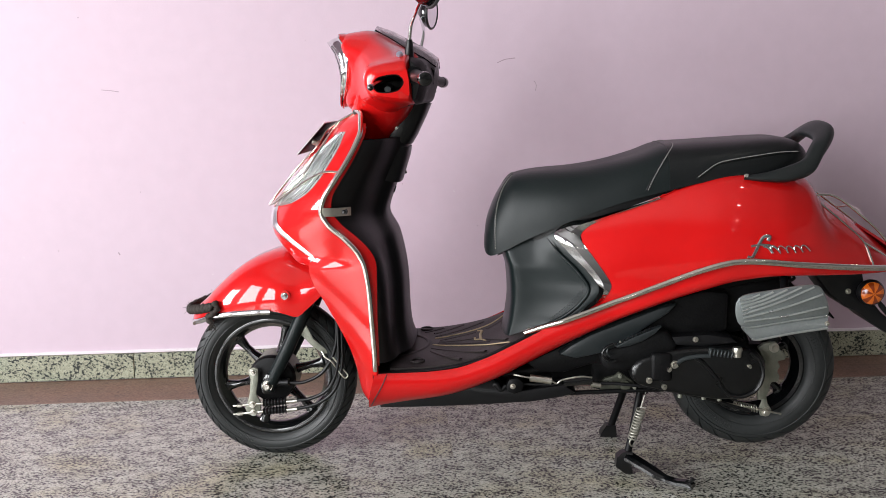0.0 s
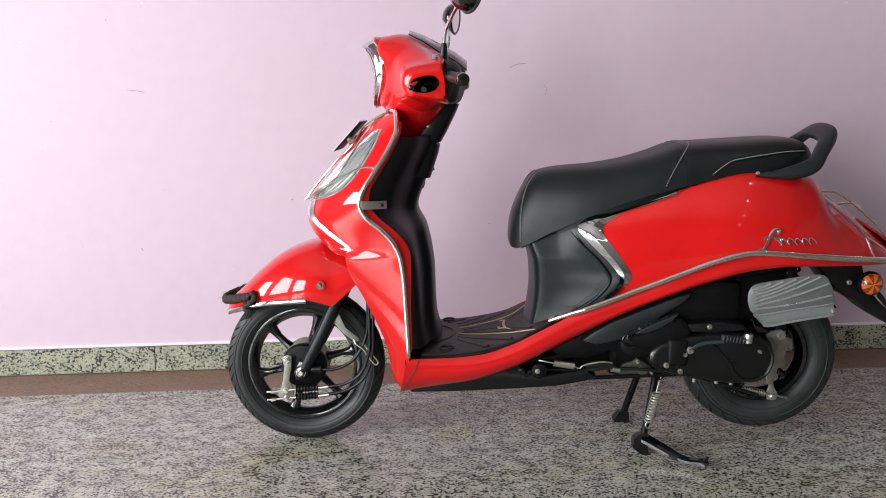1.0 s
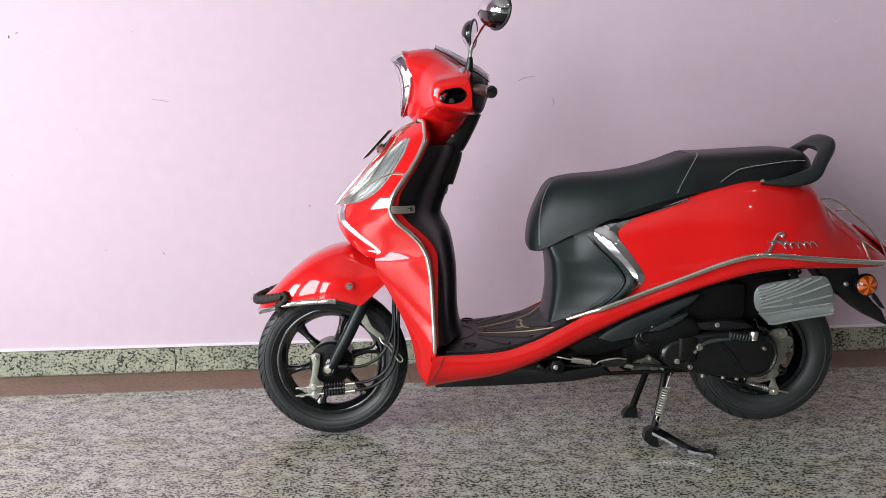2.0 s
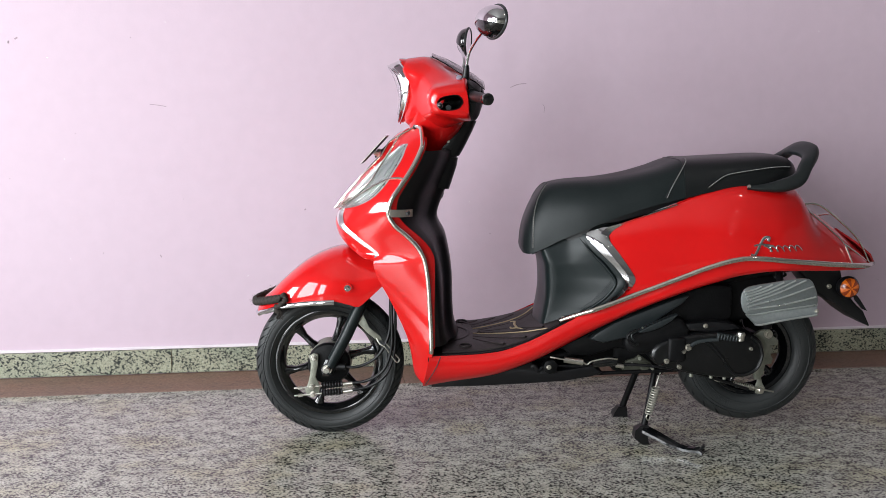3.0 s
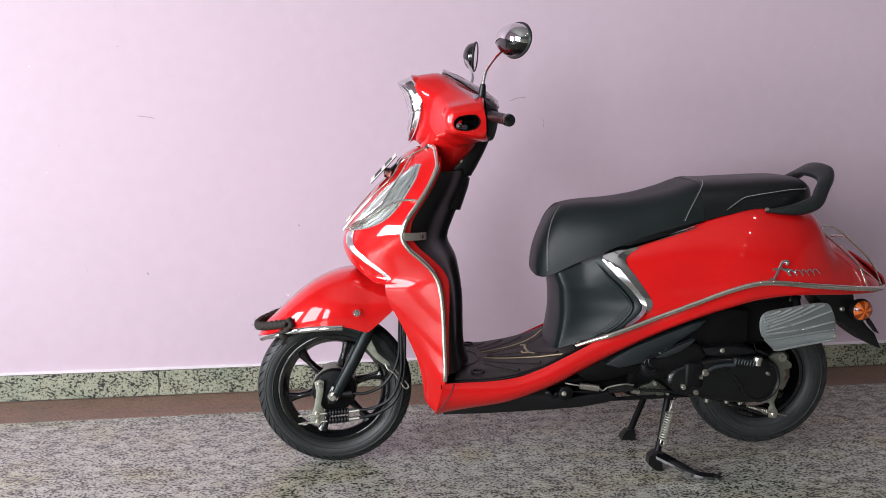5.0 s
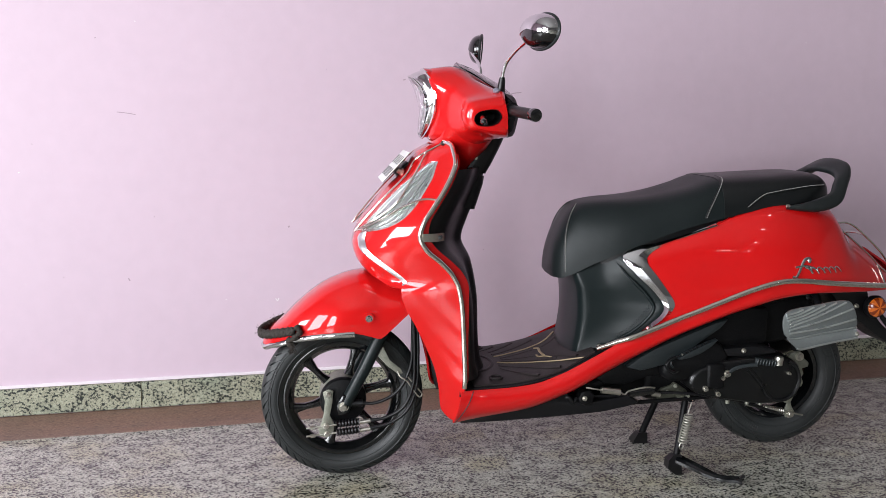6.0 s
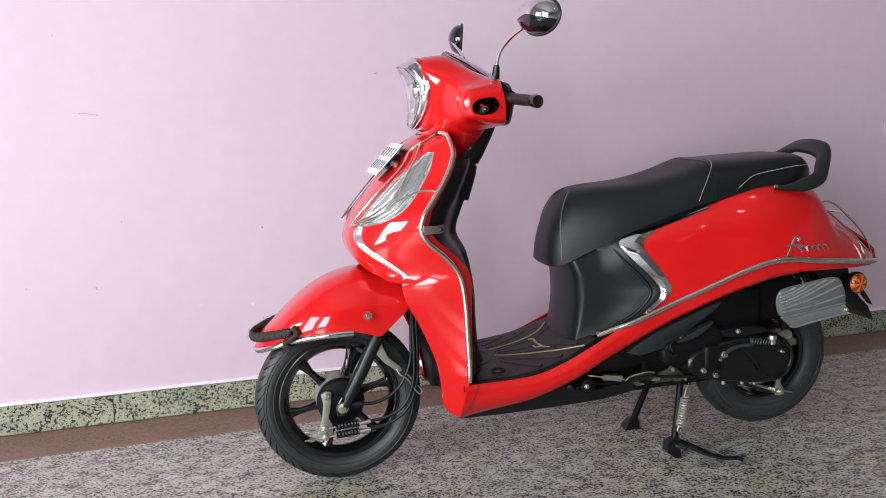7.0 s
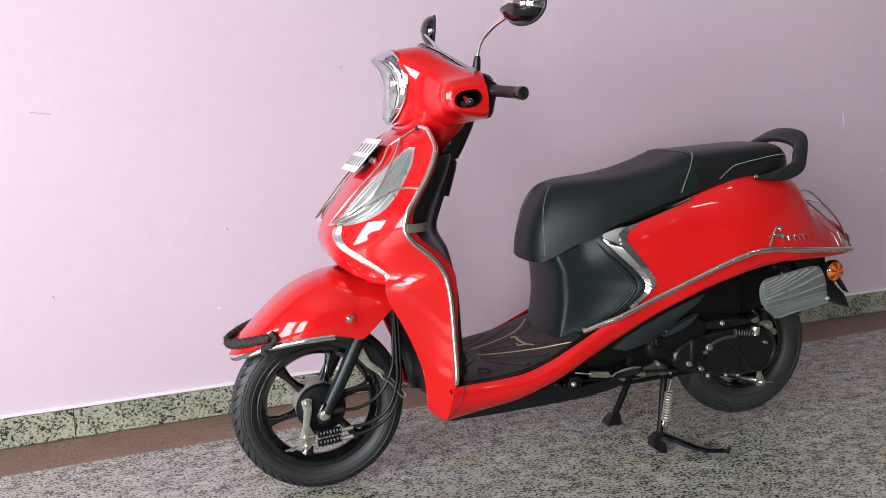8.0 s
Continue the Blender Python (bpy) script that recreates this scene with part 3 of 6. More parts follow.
LIP = np.stack([shield_xe(lz)[:, None] - 0.004 + (lw[:, None] + 0.004) * lipq[None], -(shield_ye(lz)[:, None] - 0.001 - 0.35 * lw[:, None] * lipq[None] ** 1.5), np.broadcast_to(lz[:, None], (60, 6))], 2)
both("shield_lip", sheet(LIP, 0.004, inward=(0.4, 0, 0.6)), RED, scooter, "red return lip of the leg shield")

# tubular guard round the shield, with its clamps and lamp wires
gz = np.concatenate([np.linspace(0.318, 0.93, 60), np.linspace(0.937, 0.962, 8)])
rail = np.stack([shield_xe(gz) - 0.002, -(shield_ye(gz) + 0.004), gz], 1)
rail = np.vstack([rail, [(0.283, -0.135, 0.968), (0.272, -0.118, 0.969)]])
for side in (0, 1):
    turn = flipped if side else (lambda g: g)
    guard = part("shield_guard", turn(tube(rail, 0.0068, 10)), STEEL, scooter, "polished steel tube guard")
    part("clamp", turn(rings([[(x, y, z), (x, y, z + 0.021), (x - 0.002, y + 0.003, z + 0.021), (x - 0.002, y + 0.003, z)] for x, y, z in ((0.203, -0.247, 0.716), (0.222, -0.244, 0.7155), (0.242, -0.232, 0.7145), (0.266, -0.204, 0.713))])), ZINC, guard, "bright steel clamp strap")
    part("bolt", turn(bolt((0.252, -0.214, 0.724), (0.249, -0.227, 0.724), 0.0055)), INK, guard)
    top, el = np.array((0.27, -0.118, 0.969)), np.array((0.046, -0.106, 0.728))
    lay = lambda pts, lift: [on_shield(y, z, lift) for y, z in pts]
    wire1 = spline([top, (0.258, -0.114, 0.960), (0.228, -0.116, 0.944)] + lay([(0.113, 0.922), (0.128, 0.887), (0.124, 0.826), (0.108, 0.752)], 0.016) + [el + (-0.012, 0, 0)], 40)
    wire2 = spline([(0.228, -0.116, 0.944)] + lay([(0.150, 0.905), (0.168, 0.858), (0.176, 0.810), (0.155, 0.764)], 0.020) + [el + (-0.010, 0, 0.002)], 36)
    wire3 = spline([(0.252, -0.229, 0.823)] + lay([(0.214, 0.823), (0.194, 0.800), (0.175, 0.771), (0.135, 0.738)], 0.020) + [el + (-0.011, 0, 0.001)], 36)
    for w in (wire1, wire2, wire3):
        part("wire", turn(tube(w, 0.0028, 8)), STEEL, guard)
    part("knob", turn(lathe([(0.0005, -0.008), (0.006, -0.006), (0.008, 0), (0.006, 0.006), (0.0005, 0.008)], (0.273, -0.121, 0.967), 16)), BLACK, guard)

# ---- inner cover of the shield, black, and the neck ----
inner_x = pchip([0.30, 0.335, 0.38, 0.433, 0.518, 0.55, 0.642, 0.701, 0.753, 0.797, 0.879, 0.95], [0.43, 0.402, 0.389, 0.385, 0.383, 0.380, 0.362, 0.337, 0.352, 0.370, 0.399, 0.41])
inner_w = pchip([0.30, 0.38, 0.52, 0.64, 0.70, 0.80, 0.88, 0.95], [0.15, 0.125, 0.115, 0.105, 0.085, 0.078, 0.074, 0.07])
iz = np.linspace(0.335, 0.9, 54)
rowsP = []
for z in iz:
    xe, ye, xi, w = float(shield_xe(z)) + 0.004, float(shield_ye(z)) - 0.008, float(inner_x(z)), float(inner_w(z))
    gate = [(xe, -ye), (xe + 0.012, -ye + 0.003), (xe + 0.45 * (xi - xe), -(w + 0.70 * (ye - w))), (xi - 0.026, -w * 0.98), (xi - 0.006, -w * 0.72), (xi, -w * 0.3), (xi, 0)]
    half = spline(gate, 20)
    ring = np.vstack([half, half[-2::-1] * (1, -1)])
    rowsP.append(np.column_stack([ring, np.full(len(ring), z)]))
part("inner_shield", sheet(np.array(rowsP), 0.006, inward=(0.1, 0, 0.6)), BLACK, scooter, "satin black inner leg shield")
part("bag_hook", slab((0.010, 0.012, 0.022), Matrix.Translation((0.352, 0, 0.758)) @ pose(0, 0, 0, 0, 18, 0), 0.004), BLACK, scooter)
part("ignition_lock", rod((0.345, 0.05, 0.80), (0.38, 0.052, 0.81), 0.016, 20), GLOSS, scooter)

# ---- wheel well behind the front wheel ----
well = []
for z in np.linspace(0.206, 0.615, 18):
    x0, y0 = float(low_x(z)) + 0.012, float(low_y(z)) - 0.012
    bulge = 0.02 + 0.05 * math.sin(math.pi * (z - 0.2) / 0.5)
    half = spline([(x0, -y0), (x0 + 0.02, -y0 * 0.93), (x0 + bulge, -y0 * 0.62), (x0 + bulge + 0.008, 0)], 12)
    ring = np.vstack([half, half[-2::-1] * (1, -1)])
    well.append(np.column_stack([ring, np.full(len(ring), z)]))
part("wheel_well", sheet(np.array(well), 0.004, inward=(0.6, 0, 0.4)), BLACK, scooter, "black inner mudguard of the front wheel")
for z, x in ((0.40, 0.252), (0.31, 0.272)):
    part("bolt", bolt((x + 0.02, -0.125, z), (x + 0.012, -0.132, z), 0.006), ZINC, scooter)

# ---- front mudguard ----
top_z = pchip([-0.223, -0.205, -0.174, -0.135, -0.092, -0.051, -0.009, 0.031, 0.075, 0.13, 0.2], [0.408, 0.437, 0.464, 0.503, 0.540, 0.568, 0.587, 0.599, 0.604, 0.60, 0.575])
low_z = pchip([-0.223, -0.19, -0.127, -0.04, 0.03, 0.07, 0.099, 0.13, 0.164, 0.2], [0.397, 0.408, 0.432, 0.446, 0.450, 0.442, 0.434, 0.456, 0.487, 0.52])
half_w = pchip([-0.223, -0.215, -0.20, -0.175, -0.13, -0.07, 0.0, 0.07, 0.2], [0.012, 0.037, 0.06, 0.083, 0.108, 0.128, 0.138, 0.14, 0.132])
fx = np.concatenate([-0.223 + 0.05 * np.linspace(0, 1, 10) ** 2, np.linspace(-0.165, 0.19, 34)])
arch = np.linspace(0, np.pi, 33)
fend = []
for x in fx:
    w, a, b = float(half_w(x)), float(low_z(x)), float(top_z(x))
    c, s = np.cos(arch), np.sin(arch)
    fend.append(np.stack([np.full(33, x), -w * np.sign(c) * np.abs(c) ** 0.62, a + (b - a) * s ** 0.95], 1))
mudguard = part("front_mudguard", sheet(np.array(fend), 0.004, inward=(0, 0, 0.3)), RED, scooter, "glossy red front mudguard")
edge = [(x, -float(half_w(x)) - 0.003, float(low_z(x)) - 0.002) for x in np.linspace(0.03, -0.2, 20)] + [(-0.216, -0.035, 0.392), (-0.226, 0, 0.390)]
edge = np.array(edge + [(x, -y, z) for x, y, z in edge[-2::-1]])
part("mudguard_trim", tube(spline(edge, 70), 0.0075, 10, 0.004), CHROME, mudguard, "chrome edging strip")
for s in (-1, 1):
    part("bolt", bolt((0.07, s * 0.136, 0.491), (0.07, s * 0.147, 0.491), 0.0068, 12), CHROME, mudguard)
    part("washer", rod((0.07, s * 0.128, 0.491), (0.07, s * 0.139, 0.491), 0.015, 24), RED, mudguard)


# ---- wheels ----
def wheel(name, centre, R, width, rim, spokes, start, label, drum, count, groove, slant):
    """Tyre with cut tread, cast rim, spokes and hub, round a lateral axle."""
    x0, _, z0 = centre
    w = new(name)
    w.parent = scooter
    tagged(w, label)
    h = width / 2
    crown = spline([(R, 0.0), (R - 0.0022, h * 0.34), (R - 0.010, h * 0.68), (R - 0.022, h * 0.86), (rim + (R - rim) * 0.66, h * 0.965)], 41)
    wall = spline([(rim + (R - rim) * 0.66, h * 0.965), (rim + (R - rim) * 0.42, h), (rim + 0.012, h * 0.82), (rim + 0.003, h * 0.60)], 14)[1:]
    sunk = crown.copy()
    fall = np.interp(np.linspace(0, 1, 41), [0.30, 0.36, 0.90, 0.96], [0, 0.0045, 0.0045, 0])
    sunk[:, 0] -= fall
    half_prof = [tuple(p) for p in np.vstack([sunk, wall])]
    prof = [(r, -y) for r, y in half_prof[::-1]] + half_prof[1:]
    part("tyre", lathe(prof, centre, 110), RUBBER, w, "worn black rubber tyre")
    # tread blocks between narrow slanted grooves; the crown runs through
    V, F = [], []
    for k in range(count):
        for s in (-1, 1):
            a0 = 2 * math.pi * (k + (0.5 if s > 0 else 0)) / count
            g = []
            for q in np.linspace(0.33, 0.94, 7):
                i = q * 40
                rr = np.interp(i, range(41), crown[:, 0]) + 0.0004
                hh = s * np.interp(i, range(41), crown[:, 1])
                da = 2 * math.pi / count * (1 - groove * (1.0 if q > 0.45 else 0.5))
                sh = slant * (q - 0.33) ** 1.4
                for a in (a0 + sh, a0 + sh + da * 0.5, a0 + sh + da):
                    g.append((x0 + rr * math.cos(a), hh + centre[1], z0 + rr * math.sin(a)))
            P = np.array(g).reshape(7, 3, 3)
            v, f = sheet(P, 0.0055, inward=centre)
            o = len(V)
            V += v
            F += [tuple(o + i for i in q) for q in f]
    tagged(part("tread", (V, F), RUBBER, w, angle=20), "", "", "", "stuff")
    for s in (-1, 1):
        for q, hh in ((0.30, 0.97), (0.60, 1.0)):
            rr = rim + (R - rim) * q
            part("sidewall_ring", tube([(x0 + rr * math.cos(a), centre[1] + s * h * hh, z0 + rr * math.sin(a)) for a in np.linspace(0, 2 * np.pi, 72, endpoint=False)], 0.0013, 6, closed=True), RUBBER, w)
        bars = []
        for a in [0.35 + 0.05 * k for k in range(14)] + [3.6 + 0.045 * k for k in range(18)]:
            d1, d2 = rim + (R - rim) * 0.38, rim + (R - rim) * 0.52
            bars.append(tube([(x0 + d1 * math.cos(a), centre[1] + s * (h * 0.978), z0 + d1 * math.sin(a)), (x0 + d2 * math.cos(a), centre[1] + s * (h * 0.986), z0 + d2 * math.sin(a))], 0.0012, 5, 0.0022))
        tagged(part("moulded_lettering", joined(*bars), RUBBER, w), "", "", "", "stuff")
    rp = [(rim + 0.006, -h * 0.66), (rim + 0.001, -h * 0.70), (rim - 0.008, -h * 0.64), (rim - 0.014, -h * 0.42), (rim - 0.022, -h * 0.18), (rim - 0.024, 0),
          (rim - 0.022, h * 0.18), (rim - 0.014, h * 0.42), (rim - 0.008, h * 0.64), (rim + 0.001, h * 0.70), (rim + 0.006, h * 0.66), (rim + 0.002, 0), (rim + 0.006, -h * 0.66)]
    part("rim", lathe(rp, centre, 80), GLOSS, w, "gloss black cast rim")
    for k in range(spokes):
        a = radians(start + 360 * k / spokes)
        d, t = np.array((math.cos(a), 0, math.sin(a))), np.array((-math.sin(a), 0, math.cos(a)))
        secs = []
        for q, sw, sh, bend in ((0.055, 0.017, 0.016, 0.0), (0.085, 0.011, 0.015, 0.002), (0.11, 0.010, 0.013, 0.002), (rim - 0.028, 0.015, 0.012, 0.0), (rim - 0.012, 0.027, 0.014, 0.0)):
            ang = np.linspace(0, 2 * np.pi, 10, endpoint=False)
            secs.append(np.array(centre) + d * q + t * bend + np.outer(np.cos(ang), t) * sw + np.outer(np.sin(ang), (0, 1, 0)) * sh)
        part("spoke", rings(secs), GLOSS, w)
    part("hub", lathe([(0.012, -0.044), (0.058, -0.044), (0.066, -0.036), (0.068, 0.03), (0.05, 0.04), (0.02, 0.045), (0.012, 0.045)], centre, 48), drum, w, "cast brake hub")
    return w


FRONT, REAR = (0.0, 0.0, 0.2335), (1.322, 0.008, 0.262)
front = wheel("front_wheel", FRONT, 0.2335, 0.086, 0.163, 6, 14, "front wheel with six black cast spokes", DIRTY, 44, 0.27, -0.30)
rear = wheel("rear_wheel", REAR, 0.2235, 0.104, 0.132, 5, 30, "rear wheel held clear of the floor", MATT, 26, 0.17, -0.34)
part("brake_plate", lathe([(0.001, -0.060), (0.03, -0.060), (0.062, -0.052), (0.066, -0.044), (0.0665, -0.036), (0.001, -0.036)], FRONT, 48), MATT, front, "black drum brake back plate")

# ---- fork, brake lever and cables ----
for s in (-1, 1):
    fork = part("fork_leg", tube([(0.0, s * 0.080, 0.215), (0.012, s * 0.080, 0.245), (0.06, s * 0.080, 0.335), (0.10, s * 0.082, 0.42), (0.135, s * 0.084, 0.50), (0.16, s * 0.086, 0.55)],
                                 [0.0165, 0.0175, 0.0185, 0.0185, 0.0185, 0.0185], 18), PEDEST, scooter, "black fork leg")
    part("axle_lug", prism([(-0.016, 0.205), (-0.020, 0.232), (-0.004, 0.262), (0.022, 0.262), (0.016, 0.222), (0.004, 0.206)], s * 0.066, s * 0.094, 0.004), GLOSS, fork)
    part("axle_nut", bolt((0.0, s * 0.090, 0.229), (0.0, s * 0.108, 0.229), 0.010), ZINC, fork)
lever = part("brake_lever", prism([(-0.058, 0.268), (-0.042, 0.276), (-0.028, 0.272), (-0.030, 0.238), (-0.038, 0.200), (-0.026, 0.175), (-0.028, 0.150), (-0.045, 0.134), (-0.066, 0.140), (-0.072, 0.160), (-0.062, 0.180), (-0.056, 0.205), (-0.052, 0.24)], -0.078, -0.071, 0.003), DIRTY, scooter, "grey cast front brake lever")
for x, z, r in ((-0.043, 0.262, 0.006), (-0.05, 0.170, 0.0065), (-0.048, 0.146, 0.0065)):
    part("pin", bolt((x, -0.078, z), (x, -0.087, z), r, 14), ZINC, lever)
for z, zc in ((0.170, 0.176), (0.146, 0.152)):
    part("brake_rod", rod((-0.105, -0.076, z - 0.006), (-0.02, -0.076, z + 0.002), 0.003, 8), ZINC, lever)
    part("rod_nut", rod((-0.093, -0.076, z - 0.0055), (-0.080, -0.076, z - 0.004), 0.006, 6), ZINC, lever)
    bel = []
    for k in range(15):
        q = k / 14
        bel.append((-0.018 + 0.062 * q, -0.076, z + 0.003 + 0.006 * q))
    part("bellows", tube(bel, [0.0085 if k % 2 else 0.0115 for k in range(15)], 14), BLACK, lever)
    part("ferrule", rod((0.046, -0.076, zc + 0.001), (0.076, -0.077, zc + 0.005), 0.006, 10), ZINC, lever)
cab1 = spline([(0.07, -0.077, 0.181), (0.12, -0.082, 0.190), (0.17, -0.088, 0.222), (0.197, -0.092, 0.29), (0.200, -0.092, 0.37), (0.198, -0.090, 0.47), (0.20, -0.085, 0.56)], 40)
cab2 = spline([(0.07, -0.077, 0.157), (0.13, -0.080, 0.172), (0.18, -0.084, 0.21), (0.206, -0.088, 0.28), (0.21, -0.088, 0.37), (0.208, -0.086, 0.47), (0.21, -0.08, 0.56)], 40)
cab3 = spline([(0.045, -0.07, 0.232), (0.09, -0.075, 0.232), (0.15, -0.078, 0.262), (0.188, -0.08, 0.33), (0.195, -0.08, 0.43), (0.195, -0.075, 0.55)], 36)
for c in (cab1, cab2, cab3):
    part("cable", tube(c, 0.0048, 10), BLACK, scooter, "black sheathed control cable")
part("speedometer_drive", rod((0.022, -0.072, 0.232), (0.055, -0.074, 0.233), 0.011, 16), BLACK, scooter)
part("cable_bracket", prism([(0.095, 0.372), (0.112, 0.398), (0.130, 0.358), (0.163, 0.330), (0.168, 0.318), (0.155, 0.316), (0.122, 0.342)], -0.083, -0.080, 0.001), DIRTY, scooter, "pressed steel cable bracket")
hook = spline([(0.152, -0.084, 0.325), (0.160, -0.088, 0.310), (0.178, -0.09, 0.298), (0.196, -0.09, 0.272), (0.215, -0.09, 0.250), (0.222, -0.088, 0.256), (0.205, -0.088, 0.280), (0.182, -0.086, 0.308)], 40)
part("wire_clip", tube(hook, 0.0022, 8), ZINC, scooter)

# ---- handlebar cowl ----
SEC = {
    0.00: [(0.224, 1.168), (0.318, 1.181), (0.440, 1.112), (0.468, 1.05), (0.400, 0.985), (0.335, 0.940), (0.228, 0.978), (0.278, 1.06)],
    0.05: [(0.223, 1.165), (0.318, 1.178), (0.438, 1.110), (0.464, 1.05), (0.400, 0.985), (0.335, 0.940), (0.228, 0.980), (0.276, 1.06)],
    0.08: [(0.226, 1.154), (0.318, 1.169), (0.434, 1.107), (0.450, 1.05), (0.402, 0.985), (0.340, 0.946), (0.236, 0.983), (0.256, 1.06)],
    0.10: [(0.240, 1.138), (0.324, 1.157), (0.428, 1.106), (0.438, 1.05), (0.406, 0.985), (0.345, 0.946), (0.248, 0.988), (0.262, 1.058)],
    0.13: [(0.284, 1.117), (0.340, 1.138), (0.425, 1.106), (0.434, 1.05), (0.420, 0.985), (0.356, 0.960), (0.282, 0.993), (0.280, 1.052)],
    0.16: [(0.302, 1.100), (0.354, 1.119), (0.422, 1.107), (0.430, 1.05), (0.430, 0.984), (0.362, 0.970), (0.304, 0.998), (0.296, 1.046)],
    0.195: [(0.318, 1.084), (0.366, 1.099), (0.420, 1.107), (0.430, 1.05), (0.436, 0.984), (0.380, 0.985), (0.323, 0.999), (0.307, 1.042)],
    0.212: [(0.318, 1.080), (0.370, 1.092), (0.419, 1.100), (0.428, 1.05), (0.433, 0.987), (0.385, 0.988), (0.322, 1.003), (0.304, 1.040)],
    0.232: [(0.322, 1.074), (0.373, 1.084), (0.416, 1.088), (0.424, 1.048), (0.427, 0.994), (0.387, 0.994), (0.326, 1.006), (0.311, 1.038)],
    0.242: [(0.333, 1.064), (0.376, 1.072), (0.416, 1.075), (0.423, 1.045), (0.424, 1.003), (0.387, 1.001), (0.337, 1.010), (0.325, 1.036)],
}
BLEND = (0.30, 0.32, 0.20, 0.30, 0.22, 0.45, 0.32, 0.5)
keys = sorted(SEC)


def rounded(pts, fracs=0.26, n=6):
    """A closed outline with straight sides and small rounded corners."""
    out = []
    for k in range(len(pts)):
        a, b, c = pts[k - 1], pts[k], pts[(k + 1) % len(pts)]
        frac = fracs if isinstance(fracs, float) else fracs[k]
        p, q = b + (a - b) * frac, b + (c - b) * frac
        for t in np.linspace(0, 1, n):
            out.append(p * (1 - t) ** 2 + 2 * b * t * (1 - t) + q * t * t)
    return np.array(out)


cowl = []
shape = np.array([SEC[k] for k in keys])
for y in np.concatenate([-np.linspace(0.242, 0.2, 11), np.linspace(-0.19, 0.19, 39), np.linspace(0.2, 0.242, 11)]):
    pts = np.stack([[float(pchip(keys, shape[:, i, c])(abs(y))) for c in (0, 1)] for i in range(8)])
    ring = rounded(pts, BLEND)
    cowl.append(np.column_stack([ring[:, 0], np.full(len(ring), y), ring[:, 1]]))


# the ends fold in round the lever openings
slot = spline([(0.332, 1.033), (0.341, 1.049), (0.368, 1.058), (0.402, 1.058), (0.4145, 1.040), (0.405, 1.021), (0.374, 1.011), (0.340, 1.016)], 28, closed=True)
slot = (slot - (0.371, 1.035)) * (0.90, 0.88) + (0.371, 1.035)
end = cowl[0][:, [0, 2]]
mid_s = np.array((0.374, 1.036))
slot_a = np.unwrap(np.arctan2(slot[:, 1] - mid_s[1], slot[:, 0] - mid_s[0]))
slot_r = np.hypot(*(slot - mid_s).T)
order = np.argsort(slot_a % (2 * np.pi))
end_a = np.arctan2(end[:, 1] - mid_s[1], end[:, 0] - mid_s[0]) % (2 * np.pi)
end_r = np.interp(end_a, (slot_a % (2 * np.pi))[order], slot_r[order], period=2 * np.pi)
inner_ring = mid_s + np.column_stack([np.cos(end_a), np.sin(end_a)]) * end_r[:, None]
fold = [np.column_stack([(mid_s + (inner_ring - mid_s) * k)[:, 0], np.full(len(end), -y), (mid_s + (inner_ring - mid_s) * k)[:, 1]]) for y, k in ((0.150, 0.86), (0.20, 0.93), (0.236, 0.985), (0.2415, 1.02))]
far_fold = [r * (1, -1, 1) for r in fold[::-1]]
cowl_ob = part("handlebar_cowl", rings(fold + cowl + far_fold), RED, scooter, "glossy red handlebar cowl", 50)
for s in (-1, 1):
    # black disc and sheet added for the dark hollow behind each opening
    pocket = rings([np.column_stack([0.375 + (slot[:, 0] - 0.375) * 0.99, np.full(28, s * y), 1.04 + (slot[:, 1] - 1.04) * 0.99]) for y in (0.151, 0.156)])
    part("lever_pocket", pocket, MATT, cowl_ob)
    liner = np.array([np.column_stack([0.375 + (slot[:, 0] - 0.375) * k, np.full(28, s * y), 1.04 + (slot[:, 1] - 1.04) * k]) for y, k in ((0.2335, 0.965), (0.225, 0.94), (0.19, 0.885), (0.152, 0.83))])
    part("pocket_dark_sheet", sheet(liner, 0.0008, close_v=True), MATT, cowl_ob, "added black sheet for the dark hollow of the lever opening")
    part("lever_pivot", rod((0.368, s * 0.150, 1.028), (0.368, s * 0.215, 1.022), 0.008, 12), GREYPL, cowl_ob)
    part("brake_hand_lever", tube(spline([(0.396, s * 0.15, 1.046), (0.372, s * 0.20, 1.046), (0.352, s * 0.27, 1.038), (0.343, s * 0.33, 1.028)], 20), 0.0045, 10, 0.0065), GLOSS, cowl_ob)
    part("lever_ball", lathe([(0.0005, -0.0085), (0.005, -0.007), (0.0082, -0.002), (0.0082, 0.002), (0.005, 0.007), (0.0005, 0.0085)], (0.343, s * 0.335, 1.027), 16), GLOSS, cowl_ob)
    for dz in (-0.03, 0.0, 0.028):
        part("switch", slab((0.012, 0.016, 0.012), Matrix.Translation((0.462 - 9.0 * dz * dz, s * 0.165, 1.048 + dz)) @ pose(0, 0, 0, 0, -8, 20 * s), 0.003), GREYPL, cowl_ob)
    g0, g1 = np.array((0.435, s * 0.222, 1.055)), np.array((0.468, s * 0.340, 1.044))
    d = (g1 - g0) / np.linalg.norm(g1 - g0)
    qs = np.linspace(0, 1, 25)
    grip = part("grip", tube([g0 + (g1 - g0) * q for q in qs], [0.0165 if q < 0.06 else (0.0138 + 0.0009 * (i % 2)) for i, q in enumerate(qs)], 20), GRIP, cowl_ob, "black rubber handlebar grip")
    part("bar_end", tube([g1 - d * 0.008, g1 + d * 0.002, g1 + d * 0.012, g1 + d * 0.015], [0.0155, 0.0172, 0.0160, 0.0105], 24), GLOSS, cowl_ob)
    part("grip_flange", rod(g0 - d * 0.004, g0 + d * 0.006, 0.0215, 24), BLACK, cowl_ob)

